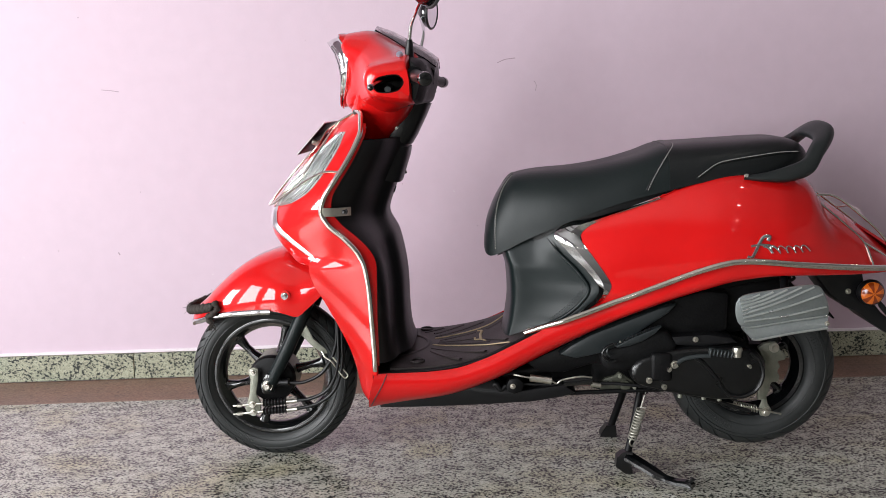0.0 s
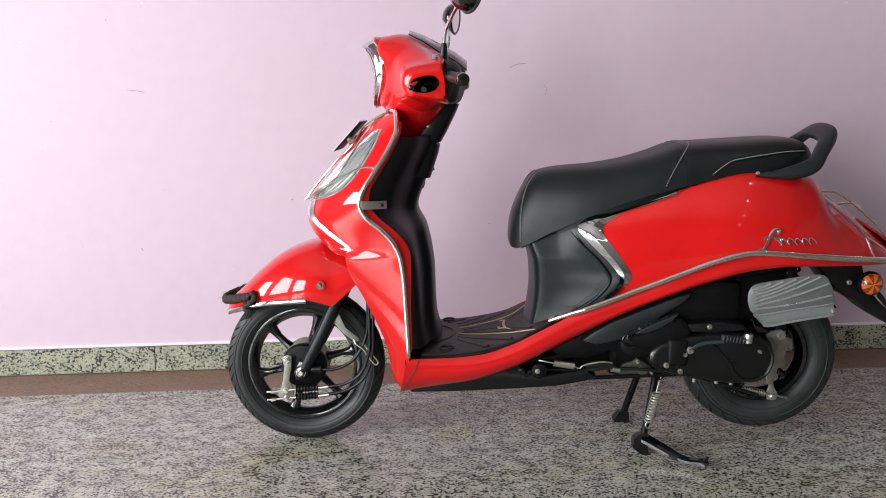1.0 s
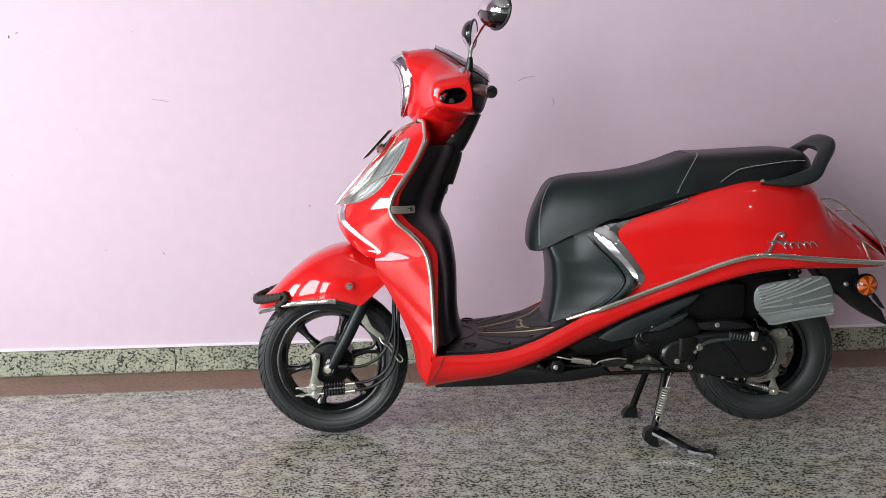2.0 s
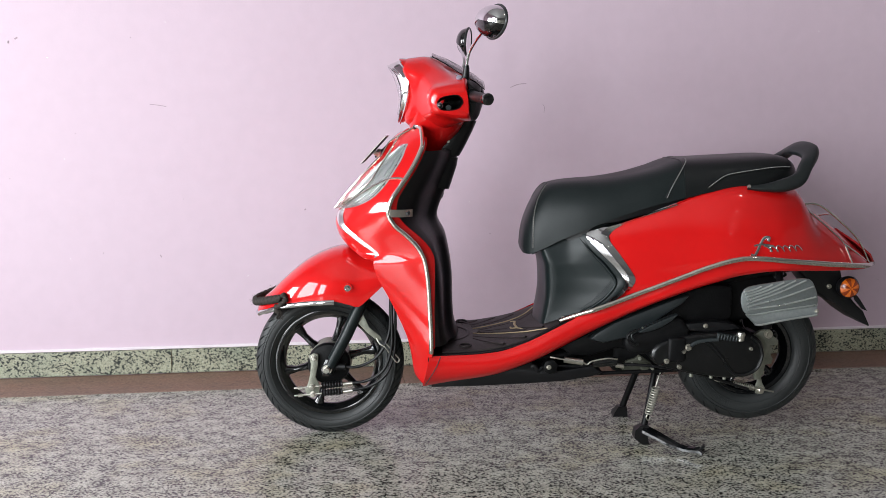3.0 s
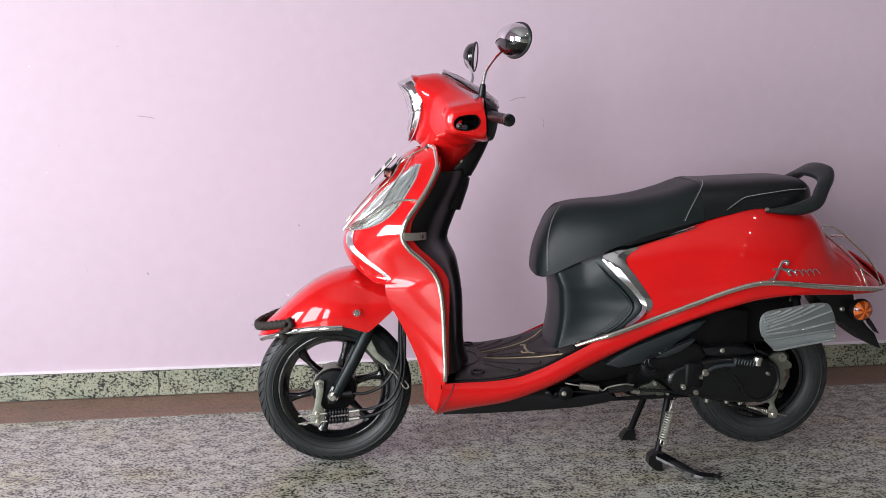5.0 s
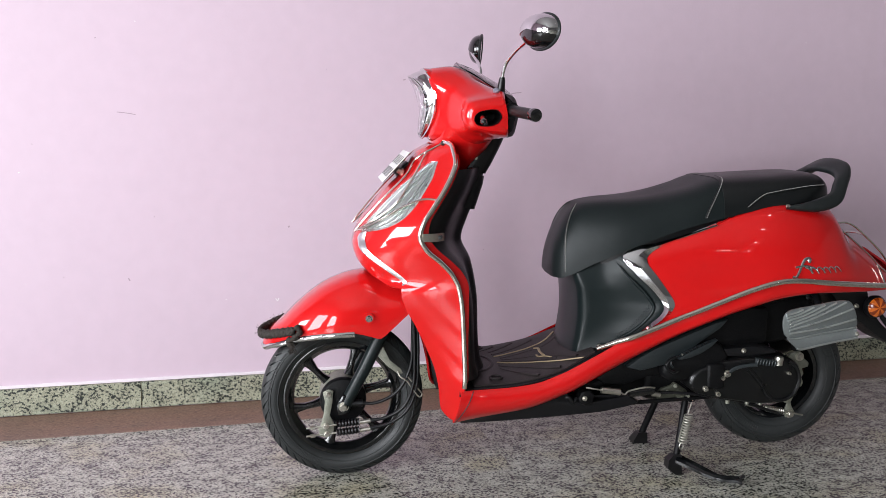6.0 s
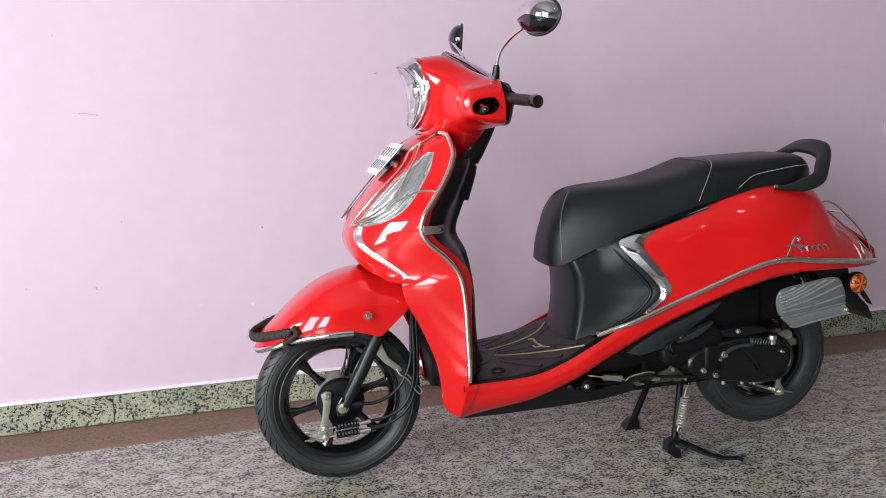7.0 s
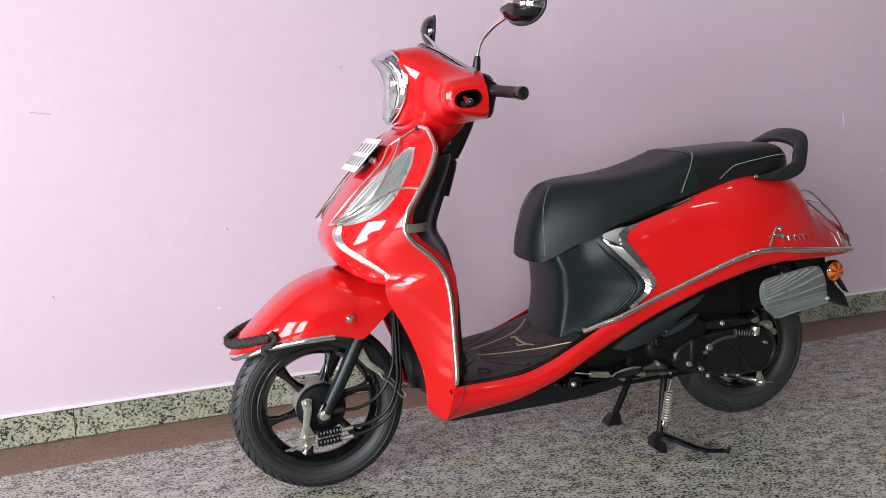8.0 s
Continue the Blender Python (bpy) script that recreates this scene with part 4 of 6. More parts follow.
# black rear cover of the handlebar, behind the red cowl
back_cover = []
for y in np.linspace(-0.224, 0.224, 25):
    k = abs(y) / 0.224
    e = 0.012 * max(0.0, (k - 0.85) / 0.15)
    pts = np.array([(0.412 + e, 1.104 - e), (0.462 - 0.012 * k - e, 1.100 - 0.010 * k - e), (0.482 - 0.020 * k - e, 1.05), (0.462 - 0.012 * k - e, 0.990 + e), (0.428, 0.982 + e)])
    ring = rounded(pts, 0.3)
    back_cover.append(np.column_stack([ring[:, 0], np.full(len(ring), y), ring[:, 1]]))
part("rear_cover", rings(back_cover), MATT, cowl_ob, "black rear cover of the handlebar", 40)

# headlamp: chrome surround between lens and cowl, silver bowl, projector and clear lens
front_x = pchip([0.984, 1.011, 1.045, 1.096, 1.130, 1.146], [0.219, 0.217, 0.221, 0.211, 0.197, 0.187])
rim_in = [(0.189, 0.0, 1.147), (0.191, -0.030, 1.145), (0.199, -0.055, 1.138), (0.216, -0.075, 1.118), (0.228, -0.085, 1.085), (0.231, -0.084, 1.055), (0.226, -0.068, 1.020), (0.220, -0.036, 0.994), (0.219, 0.0, 0.986)]
rim_out = [(0.226, 0.0, 1.171), (0.225, -0.040, 1.169), (0.226, -0.074, 1.160), (0.242, -0.094, 1.132), (0.250, -0.102, 1.104), (0.247, -0.098, 1.055), (0.236, -0.077, 1.012), (0.225, -0.038, 0.986), (0.223, 0.0, 0.979)]
whole = lambda half: spline(half + [(x, -y, z) for x, y, z in half[-2:0:-1]], 72, closed=True)
ri, ro = whole(rim_in), whole(rim_out)
keep = np.interp(ri[:, 2], [1.05, 1.12, 1.145], [0.60, 0.72, 0.95])[:, None]
ri = ri * keep + ro * (1 - keep)
vq = np.linspace(0, 1, 8)[None, :, None]
lip0 = np.array((-0.004, 0, 0.0))
cen = np.array((0.225, 0, 1.07))
surround = ri[:, None] * (1 - vq) + ro[:, None] * vq + lip0 * np.sin(2 * np.pi * vq)
headlamp = part("headlamp", sheet(surround, 0.005, close_u=True, inward=(0.4, 0, 1.07)), DARKCHROME, scooter, "wide headlamp with a chrome surround")
part("lamp_frame", sheet(np.stack([ro + (0.001, 0, 0), cen + (ro - cen) * (1, 1.012, 1.0) + (0.010, 0, 0), cen + (ro - cen) * (1, 1.0, 0.985) + (0.03, 0, 0), cen + (ro - cen) * (1, 0.94, 0.95) + (0.045, 0, 0)], 1), 0.003, close_u=True, inward=(0.3, 0, 1.07)), RED, headlamp, "red edge behind the chrome surround")
part("rim_bead", tube(ri + (-0.001, 0, 0), 0.0026, 8, closed=True), DARKCHROME, headlamp)
dq = np.linspace(0, 1, 10)[None, :, None]
bowl_c = np.array((0.256, 0, 1.07))
bowl_s = (ri * (1, 0.985, 1))[:, None] * (1 - dq) + bowl_c * dq
bowl_s[..., 0] = ri[:, None, 0] * (1 - dq[..., 0]) ** 2 + (1 - (1 - dq[..., 0]) ** 2) * 0.252 + 0.002
part("bowl", sheet(bowl_s, 0.002, close_u=True, inward=(0.5, 0, 1.07)), REFLECT, headlamp, "silver headlamp bowl")
hz = np.linspace(0.9885, 1.1445, 24)
face = []
for z in hz:
    lowh = [p for p in rim_in]
    w = float(np.interp(z, [p[2] for p in lowh[::-1]], [-p[1] for p in lowh[::-1]]))
    xe = float(np.interp(z, [p[2] for p in lowh[::-1]], [p[0] for p in lowh[::-1]]))
    q = np.linspace(-1, 1, 21)
    face.append(np.stack([float(front_x(z)) + (xe - float(front_x(z))) * np.abs(q) ** 2.2, q * w, np.full(21, z)], 1))
part("lens", sheet(np.array(face), 0.002, inward=(0.4, 0, 1.07)), CLEAR, headlamp, "clear plastic lens")
part("projector", lathe([(0.0005, -0.010), (0.014, -0.007), (0.022, 0.0), (0.026, 0.010), (0.028, 0.02)], (0.0, 0, 0), 28, "x"), CHROME, headlamp).matrix_local = pose(0.232, 0, 1.085)
for s in (-1, 1):
    part("bowl_step", tube(spline([(0.236, s * 0.045, 1.125), (0.243, s * 0.055, 1.09), (0.243, s * 0.05, 1.05), (0.238, s * 0.035, 1.02)], 20), 0.004, 8), REFLECT, headlamp)

# instrument hood and its smoked pane
dash = np.array([[(x, s * w, z) for s in np.linspace(-1, 1, 13)] for x, w, z in ((0.318, 0.075, 1.178), (0.36, 0.086, 1.163), (0.40, 0.09, 1.142), (0.445, 0.092, 1.117), (0.475, 0.085, 1.094), (0.472, 0.08, 1.06))])
dash[:, :, 2] -= 0.026 * np.linspace(-1, 1, 13)[None] ** 2 * np.array([0.5, 0.8, 1, 1, 1, 1])[:, None]
hood = part("instrument_hood", sheet(dash, 0.012, inward=(0.38, 0, 1.0)), BLACK, scooter, "black instrument hood")
pane = dash[:5] + np.array([0.004, 0, 0.010])
part("pane", sheet(pane * (1, 0.88, 1), 0.003, inward=(0.38, 0, 1.0)), SMOKE, hood, "smoked clear instrument pane")
nb = np.array((-0.15, -0.62, 0.77))
for s_ in (1, -1):
    part("badge", lathe([(0.0005, 0.0035), (0.006, 0.0028), (0.0078, 0.0015), (0.0082, -0.004)], (0, 0, 0), 20, "z"), BLUE, cowl_ob, "small blue and silver badge").matrix_local = Matrix.Translation((0.398, -0.205 * s_, 1.107)) @ Vector((nb[0], nb[1] * s_, nb[2])).to_track_quat("Z", "X").to_matrix().to_4x4()

# neck: red front, black back
neck_s = lambda x0, x1, w, z, k=0.0: np.array([(x0 + (x1 - x0) * (0.5 - 0.5 * math.cos(a)) - k * math.sin(a / 2), -w * math.copysign(abs(math.sin(a)) ** 0.42, math.sin(a)), z + (0.5 - 0.5 * math.cos(a)) * -0.02) for a in np.linspace(0, 2 * np.pi, 32, endpoint=False)])
part("neck_front", rings([neck_s(0.262, 0.424, 0.158, 1.012), neck_s(0.256, 0.416, 0.146, 0.994), neck_s(0.252, 0.404, 0.124, 0.972), neck_s(0.256, 0.382, 0.112, 0.950), neck_s(0.264, 0.360, 0.099, 0.928), neck_s(0.275, 0.346, 0.088, 0.906)]), RED, scooter, "red front of the steering neck")
part("neck_back", rings([neck_s(0.345, 0.458, 0.074, 1.005), neck_s(0.345, 0.445, 0.073, 0.975), neck_s(0.333, 0.42, 0.071, 0.925), neck_s(0.322, 0.405, 0.068, 0.899)]), BLACK, scooter, "black back of the steering neck")
for s in (-1, 1):
    part("screw", bolt((0.370, s * 0.068, 0.926), (0.370, s * 0.0785, 0.926), 0.0042, 14), ZINC, scooter)
for x in (0.296, 0.303):
    part("sticker_bar", slab((0.0045, 0.001, 0.011), Matrix.Translation((x, -0.1005, 0.931)) @ pose(0, 0, 0, 0, 0, -6), 0.0003, 1), WHITE, scooter)
part("neck_base", rings([neck_s(0.29, 0.402, 0.072, 0.893), neck_s(0.28, 0.398, 0.076, 0.87), neck_s(0.265, 0.375, 0.082, 0.80)]), BLACK, scooter, "black steering neck base")


# ---- mirrors ----
def mirror(s):
    c = np.array((0.487, -0.325, 1.247)) if s < 0 else np.array((0.440, 0.292, 1.245))
    ra, rb, deep = (0.066, 0.042, 0.046) if s < 0 else (0.052, 0.044, 0.034)
    back = np.array((-1.0, s * 0.40, 0.10)) if s < 0 else np.array((-0.97, 0.22, 0.08))
    back /= np.linalg.norm(back)
    rt = np.cross(back, (0, 0, 1.0))
    rt /= np.linalg.norm(rt)
    up = np.cross(rt, back)
    m = new("mirror")
    m.parent = scooter
    tagged(m, "oval rear-view mirror with a chrome back" if s < 0 else "oval rear-view mirror with a gloss black back")

    def dome(lo, hi, r0, dep):
        rowsD = []
        for a in np.linspace(lo, hi, 22):
            row = []
            for q in np.linspace(0, 1, 10):
                r = math.sin(q * math.pi / 2)
                h = math.cos(q * math.pi / 2) ** 0.9
                row.append(c + rt * (ra * r * math.cos(a)) * r0 + up * (rb * r * math.sin(a)) * r0 + back * dep * h)
            rowsD.append(row)
        return np.array(rowsD)
    part("shell_cap", sheet(dome(-0.30, math.pi + 0.30, 1.02, deep + 0.002), 0.003, inward=c), CHROME if s < 0 else GLOSS, m, "chrome upper shell" if s < 0 else "gloss black shell")
    part("shell", sheet(dome(math.pi + 0.28, 2 * math.pi - 0.28, 1.0, deep), 0.003, inward=c), GLOSS, m, "black lower shell")
    ringp = [c + rt * (ra + 0.001) * math.cos(a) + up * (rb + 0.001) * math.sin(a) - back * 0.003 for a in np.linspace(0, 2 * np.pi, 40, endpoint=False)]
    part("bezel", tube(ringp, 0.0042, 8, closed=True), SATIN, m)
    disc = [c + rt * (ra - 0.001) * math.cos(a) + up * (rb - 0.001) * math.sin(a) - back * 0.002 for a in np.linspace(0, 2 * np.pi, 40, endpoint=False)]
    part("glass", rings([disc, [p - back * 0.003 for p in disc]]), MIRROR, m, "mirror glass")
    stem = spline([(0.418, s * 0.165, 1.10), (0.420, s * 0.172, 1.14), (0.426, s * 0.186, 1.175), (0.5 * (0.426 + c[0]) - 0.012, s * 0.225, 1.207), tuple(c + back * 0.028 - (0, s * 0.045, 0.02)), tuple(c + back * 0.03)], 30)
    part("stem", tube(stem, 0.0048, 10), CHROME, m, "chrome mirror stem")
    part("boot", tube([(0.417, s * 0.163, 1.088), (0.418, s * 0.166, 1.105), (0.420, s * 0.172, 1.135), (0.420, s * 0.173, 1.142)], [0.013, 0.0115, 0.0085, 0.0065], 14), BLACK, m)


mirror(-1)
mirror(1)

# ---- number plate over the apron ----
P0, P1 = np.array((0.110, 0.0, 0.860)), np.array((0.184, 0.0, 0.940))
pd = (P1 - P0) / np.linalg.norm(P1 - P0)
pn = np.array((-pd[2], 0, pd[0]))
plate = part("number_plate", slab((0.110, 0.19, 0.0022), Matrix(((pd[0], 0, pn[0], (P0 + P1)[0] / 2), (0, 1, 0, 0.005), (pd[2], 0, pn[2], (P0 + P1)[2] / 2), (0, 0, 0, 1))), 0.0008), WHITE, scooter, "white metal number plate with dark bars")
PLATE = Matrix(((pd[0], 0, pn[0], (P0 + P1)[0] / 2 + pn[0] * 0.0015), (0, 1, 0, 0.005), (pd[2], 0, pn[2], (P0 + P1)[2] / 2 + pn[2] * 0.0015), (0, 0, 0, 1)))
for row, n in ((0.022, 5), (-0.022, 6)):
    for k in range(n):
        part("bar", slab((0.030, 0.011, 0.0008), PLATE @ Matrix.Translation((row, -0.076 + 0.152 * k / (n - 1), 0)), 0.0002, 1), INK, plate)
part("plate_back", slab((0.108, 0.188, 0.0016), PLATE @ Matrix.Translation((0, 0, -0.0040)), 0.0006), MATT, plate, "black backing of the plate")
part("plate_bracket", slab((0.05, 0.10, 0.006), Matrix.Translation((0.168, 0.0, 0.893)) @ pose(0, 0, 0, 0, -45, 0), 0.002), BLACK, plate)
for s in (-1, 1):
    part("bolt", bolt((0.165, s * 0.078, 0.886), (0.150, s * 0.084, 0.892), 0.007), ZINC, plate)
    part("stay", tube([(0.165, s * 0.078, 0.884), (0.178, s * 0.06, 0.872)], 0.006, 8), BLACK, plate)

# ---- side skirts: the long red sweep from shield to tail ----
St = np.linspace(0, 1, 14)
SK = []
for u in np.concatenate([np.linspace(0, 0.68, 62), np.linspace(0.69, 1, 36)]):
    xs = (0.315 - 0.020 * St) + u * (1.69 - (0.315 - 0.020 * St))
    zs = skirt_top(xs) * (1 - St) + skirt_low(xs) * St
    SK.append(np.stack([xs, -skirt_y(xs, zs), zs], 1))
side_skirt = both("side_skirt", sheet(np.array(SK), 0.006, inward=(0.9, 0.3, 0.4)), RED, scooter, "glossy red side skirt")
for ob, turn in zip(side_skirt, (lambda g: g, flipped)):
    gp = spline([(0.347, 0.303), (0.333, 0.272), (0.316, 0.242), (0.303, 0.216)], 16)
    part("panel_gap", turn(tube(np.stack([gp[:, 0], -skirt_y(gp[:, 0], gp[:, 1]) - 0.0004, gp[:, 1]], 1), 0.0013, 6)), INK, ob, "dark gap between the panels")

# ---- rear side covers ----
vee_in = [(0.823, 0.432), (0.852, 0.452), (0.882, 0.475), (0.909, 0.508), (0.917, 0.527), (0.904, 0.553), (0.873, 0.598), (0.841, 0.648), (0.857, 0.670), (0.916, 0.699), (1.036, 0.7455)]
vee_out = [(0.808, 0.430), (0.830, 0.448), (0.857, 0.472), (0.880, 0.497), (0.887, 0.520), (0.862, 0.558), (0.809, 0.611), (0.777, 0.652), (0.806, 0.679), (0.870, 0.694), (1.036, 0.7475)]
cx = np.linspace(0.83, 1.695, 12)
cover_bottom = [(x, float(skirt_top(x)) + 0.001) for x in cx]
cover_top = [(1.036, 0.7455)] + [(x, float(body_zt(x)) - 0.001) for x in (1.12, 1.2, 1.28, 1.36, 1.42, 1.466, 1.52, 1.58, 1.636)] + [(1.697, 0.5505)]
PC = coons(cover_bottom, cover_top, vee_in, [(1.695, 0.547), (1.697, 0.5505)], body_y, 90, 36)
side_cover = both("side_cover", sheet(PC, 0.005, inward=(1.2, 0.4, 0.6)), RED, scooter, "glossy red rear side cover")
both("chrome_boomerang", sheet(strip(vee_out, vee_in, body_y, 90, 3, 0.002, 0.009), 0.005, inward=(1.0, 0.4, 0.6)), CHROME, scooter, "chrome angled trim")

# rail along the flank
rail2 = [(0.70, 0.402), (0.754, 0.424), (0.868, 0.466), (1.03, 0.532), (1.126, 0.572), (1.191, 0.592), (1.24, 0.597), (1.355, 0.588), (1.5, 0.572), (1.60, 0.560), (1.665, 0.552)]
fl = lambda x, z: np.maximum(body_y(x, z), skirt_yt(x))
tail_end = [(1.694, -0.035, 0.5485), (1.703, 0.0, 0.548)]
for side in (0, 1):
    turn = flipped if side else (lambda g: g)
    p = spline(rail2, 70)
    q = np.stack([p[:, 0], -(fl(p[:, 0], p[:, 1]) + 0.012), p[:, 1]], 1)
    q[:8, 1] += np.linspace(0.03, 0, 8)
    q = np.vstack([q, tail_end])
    g = part("flank_guard", turn(tube(q, 0.0075, 10, 0.006)), STEEL, scooter, "polished steel flank guard tube")
    part("bolt", turn(bolt((0.712, -0.165, 0.405), (0.712, -0.185, 0.405), 0.005)), ZINC, g)
    a1 = spline([(1.395, -0.105, 0.787), (1.423, -0.12, 0.742), (1.50, -0.135, 0.672), (1.548, -0.142, 0.625), (1.568, -0.160, 0.570)], 26)
    a2 = spline([(1.423, -0.12, 0.742), (1.482, -0.10, 0.738), (1.56, -0.085, 0.685), (1.625, -0.07, 0.627), (1.668, -0.06, 0.556)], 26)
    a3 = spline([(1.548, -0.142, 0.625), (1.60, -0.11, 0.595), (1.655, -0.07, 0.562)], 16)
    for w in (a1, a2, a3):
        part("wire", turn(tube(w, 0.003, 8)), STEEL, g)
    part("cross_wire", turn(tube([(1.56, -0.085, 0.685), (1.57, -0.04, 0.695), (1.572, 0, 0.697)], 0.003, 8)), STEEL, g)

# tail lamp set into the back
tl = np.array([[(x, s * w, z) for s in np.linspace(-1, 1, 11)] for x, w, z in ((1.56, 0.06, 0.662), (1.62, 0.07, 0.622), (1.672, 0.06, 0.583), (1.698, 0.035, 0.553))])
part("tail_lamp", sheet(tl, 0.006, inward=(1.5, 0, 0.5)), TAILRED, scooter, "red tail lamp lens")


# flowing metal script on the flank, drawn as plain strokes
def stroke(path, r, n=40):
    p = spline(path, n)
    q = np.stack([p[:, 0], -(body_y(p[:, 0], p[:, 1]) + 0.003), p[:, 1]], 1)
    return tube(q, r, 8, 0.002)


both("script_badge", joined(stroke([(1.237, 0.607), (1.247, 0.604), (1.256, 0.618), (1.266, 0.640), (1.277, 0.655), (1.290, 0.655), (1.286, 0.645)], 0.0042), stroke([(1.246, 0.632), (1.270, 0.636), (1.292, 0.634)], 0.0030),
     stroke([(1.281 + 0.103 * u - 0.0062 * math.cos(u * 11 * math.pi), 0.6235 + 0.0085 * math.sin(u * 11 * math.pi + 0.9)) for u in np.linspace(0, 1, 67)], 0.0033, 150)), CHROME, scooter, "chrome script-like badge")

# ---- black cover under the seat nose ----
front_cx = pchip([0.36, 0.394, 0.42, 0.481, 0.55, 0.593, 0.68], [0.640, 0.645, 0.650, 0.656, 0.652, 0.640, 0.62])
outline_v = np.array(spline(vee_out, 60))
lowc = outline_v[:int(np.argmin(outline_v[20:, 0])) + 20]


def vee_edge(z):
    return float(np.interp(z, lowc[:, 1], lowc[:, 0]))


seat_zt = pchip([0.596, 0.600, 0.610, 0.639, 0.660, 0.679, 0.726, 0.823, 0.91, 0.998, 1.062, 1.138, 1.226, 1.341, 1.386, 1.415, 1.43], [0.628, 0.662, 0.698, 0.758, 0.783, 0.797, 0.806, 0.813, 0.826, 0.850, 0.872, 0.876, 0.881, 0.886, 0.878, 0.860, 0.843])
seat_zb = pchip([0.596, 0.602, 0.612, 0.64, 0.70, 0.78, 0.88, 0.962, 1.037, 1.128, 1.24, 1.43], [0.604, 0.590, 0.587, 0.598, 0.632, 0.670, 0.711, 0.739, 0.758, 0.779, 0.796, 0.822])
seat_w = pchip([0.596, 0.599, 0.605, 0.615, 0.628, 0.645, 0.665, 0.69, 0.72, 0.78, 0.85, 1.0, 1.15, 1.28, 1.36, 1.41, 1.43], [0.046, 0.064, 0.077, 0.091, 0.102, 0.111, 0.119, 0.128, 0.138, 0.153, 0.163, 0.172, 0.165, 0.150, 0.125, 0.09, 0.05])
CB = []
for z in np.linspace(0.372, 0.655, 34):
    xf = float(front_cx(z))
    if z < 0.425:
        xr = 0.70 + (z - 0.372) / 0.053 * 0.11
    else:
        xr = vee_edge(z)
    yr = float(body_y(xr, z)) - 0.002
    dish = 0.009 * math.sin(math.pi * np.clip((z - 0.40) / 0.24, 0, 1))
    corner = np.array((xf + 0.016, -0.122))
    side_end = np.array((xr - 0.016, -yr + 0.006))
    q0, q1 = np.array((xf + 0.009, -0.098)), corner + (side_end - corner) * 0.07
    bend = [q0 * (1 - t) ** 2 + 2 * corner * t * (1 - t) + q1 * t * t for t in np.linspace(0, 1, 9)]
    side_run = [q1 + (side_end - q1) * t + (0, dish * math.sin(math.pi * t)) for t in np.linspace(0, 1, 14)[1:]]
    half = np.array([(xf, 0), (xf + 0.0006, -0.02), (xf + 0.002, -0.042)] + bend + side_run + [(xr - 0.006, -yr + 0.001), (xr + 0.004, -yr)])
    half[:, 1] *= 1 - 0.16 * np.clip((z - 0.565) / 0.07, 0, 1) * np.clip((0.80 - half[:, 0]) / 0.07, 0, 1)
    ring = np.vstack([half[::-1], half[1:] * (1, -1)])
    CB.append(np.column_stack([ring, np.minimum(z, seat_zb(ring[:, 0]) - 0.003)]))
part("seat_pedestal", sheet(np.array(CB), 0.005, inward=(1.1, 0, 0.5)), PEDEST, scooter, "satin black cover under the seat")
both("cover_ridge", lying([(0.745, 0.410), (0.80, 0.440), (0.842, 0.478), (0.862, 0.514), (0.840, 0.552), (0.788, 0.606), (0.760, 0.640)], np.interp(np.linspace(0, 1, 50), [0, 0.15, 0.75, 1], [0.002, 0.005, 0.005, 0.001]), body_y, -0.0042, 50, 10), PEDEST, scooter)
V, F = [], []
for r in range(3):
    for k in range(14):
        x, z = 0.765 + 0.0062 * k, 0.420 + 0.0040 * k + 0.0075 * r + 0.0002 * k * k
        V1, F1 = rod((x, -float(body_y(x, z)) - 0.0005, z), (x, -float(body_y(x, z)) - 0.0022, z), 0.0017, 6)
        V, F = joined((V, F), (V1, F1))
tagged(part("grille_dots", (V, F), GREYPL, scooter), "", "", "", "stuff")

# ---- seat ----


def soft_nose(x):
    """How much rounder the seat's section is towards its nose."""
    return float(np.clip((0.78 - x) / 0.14, 0, 1))


def seat_ring(x, grow=0.0, n=36):
    zt, zb, w = float(seat_zt(x)) + grow, float(seat_zb(x)), float(seat_w(x)) + grow
    a = np.linspace(0, np.pi, n)
    c, s = np.cos(a), np.sin(a)
    top = np.stack([np.full(n, x), -w * np.sign(c) * np.abs(c) ** (0.36 + 0.16 * soft_nose(x)) * (1 - 0.12 * s), zb + (zt - zb) * s ** (0.60 + 0.14 * soft_nose(x))], 1)
    under = np.array([(x, w * 0.5, zb - 0.006), (x, 0, zb - 0.006), (x, -w * 0.5, zb - 0.006)])
    return np.vstack([top, under])


def seat_at(x, side, v):
    """A point on the seat's near side; v from 0 at its lower edge to 1 at the ridge."""
    zt, zb, w = float(seat_zt(x)), float(seat_zb(x)), float(seat_w(x))
    a = v * np.pi / 2
    c, s = math.cos(a), math.sin(a)
    return np.array((x, -side * w * abs(c) ** (0.36 + 0.16 * soft_nose(x)) * (1 - 0.12 * s), zb + (zt - zb) * s ** (0.60 + 0.14 * soft_nose(x))))


s1 = np.concatenate([0.596 + 0.094 * np.linspace(0, 1, 24) ** 2, np.linspace(0.70, 1.06, 26)])
s2 = np.concatenate([np.linspace(1.06, 1.34, 20), np.linspace(1.355, 1.43, 10)])
seat = new("seat")
seat.parent = scooter
tagged(seat, "long black vinyl dual seat with grey stitching")
part("rider_cushion", rings([seat_ring(x) for x in s1]), VINYL, seat, "black embossed vinyl rider seat", 60)
part("pillion_cushion", rings([seat_ring(x, 0.002) for x in s2]), VINYL2, seat, "plain black vinyl pillion seat", 60)


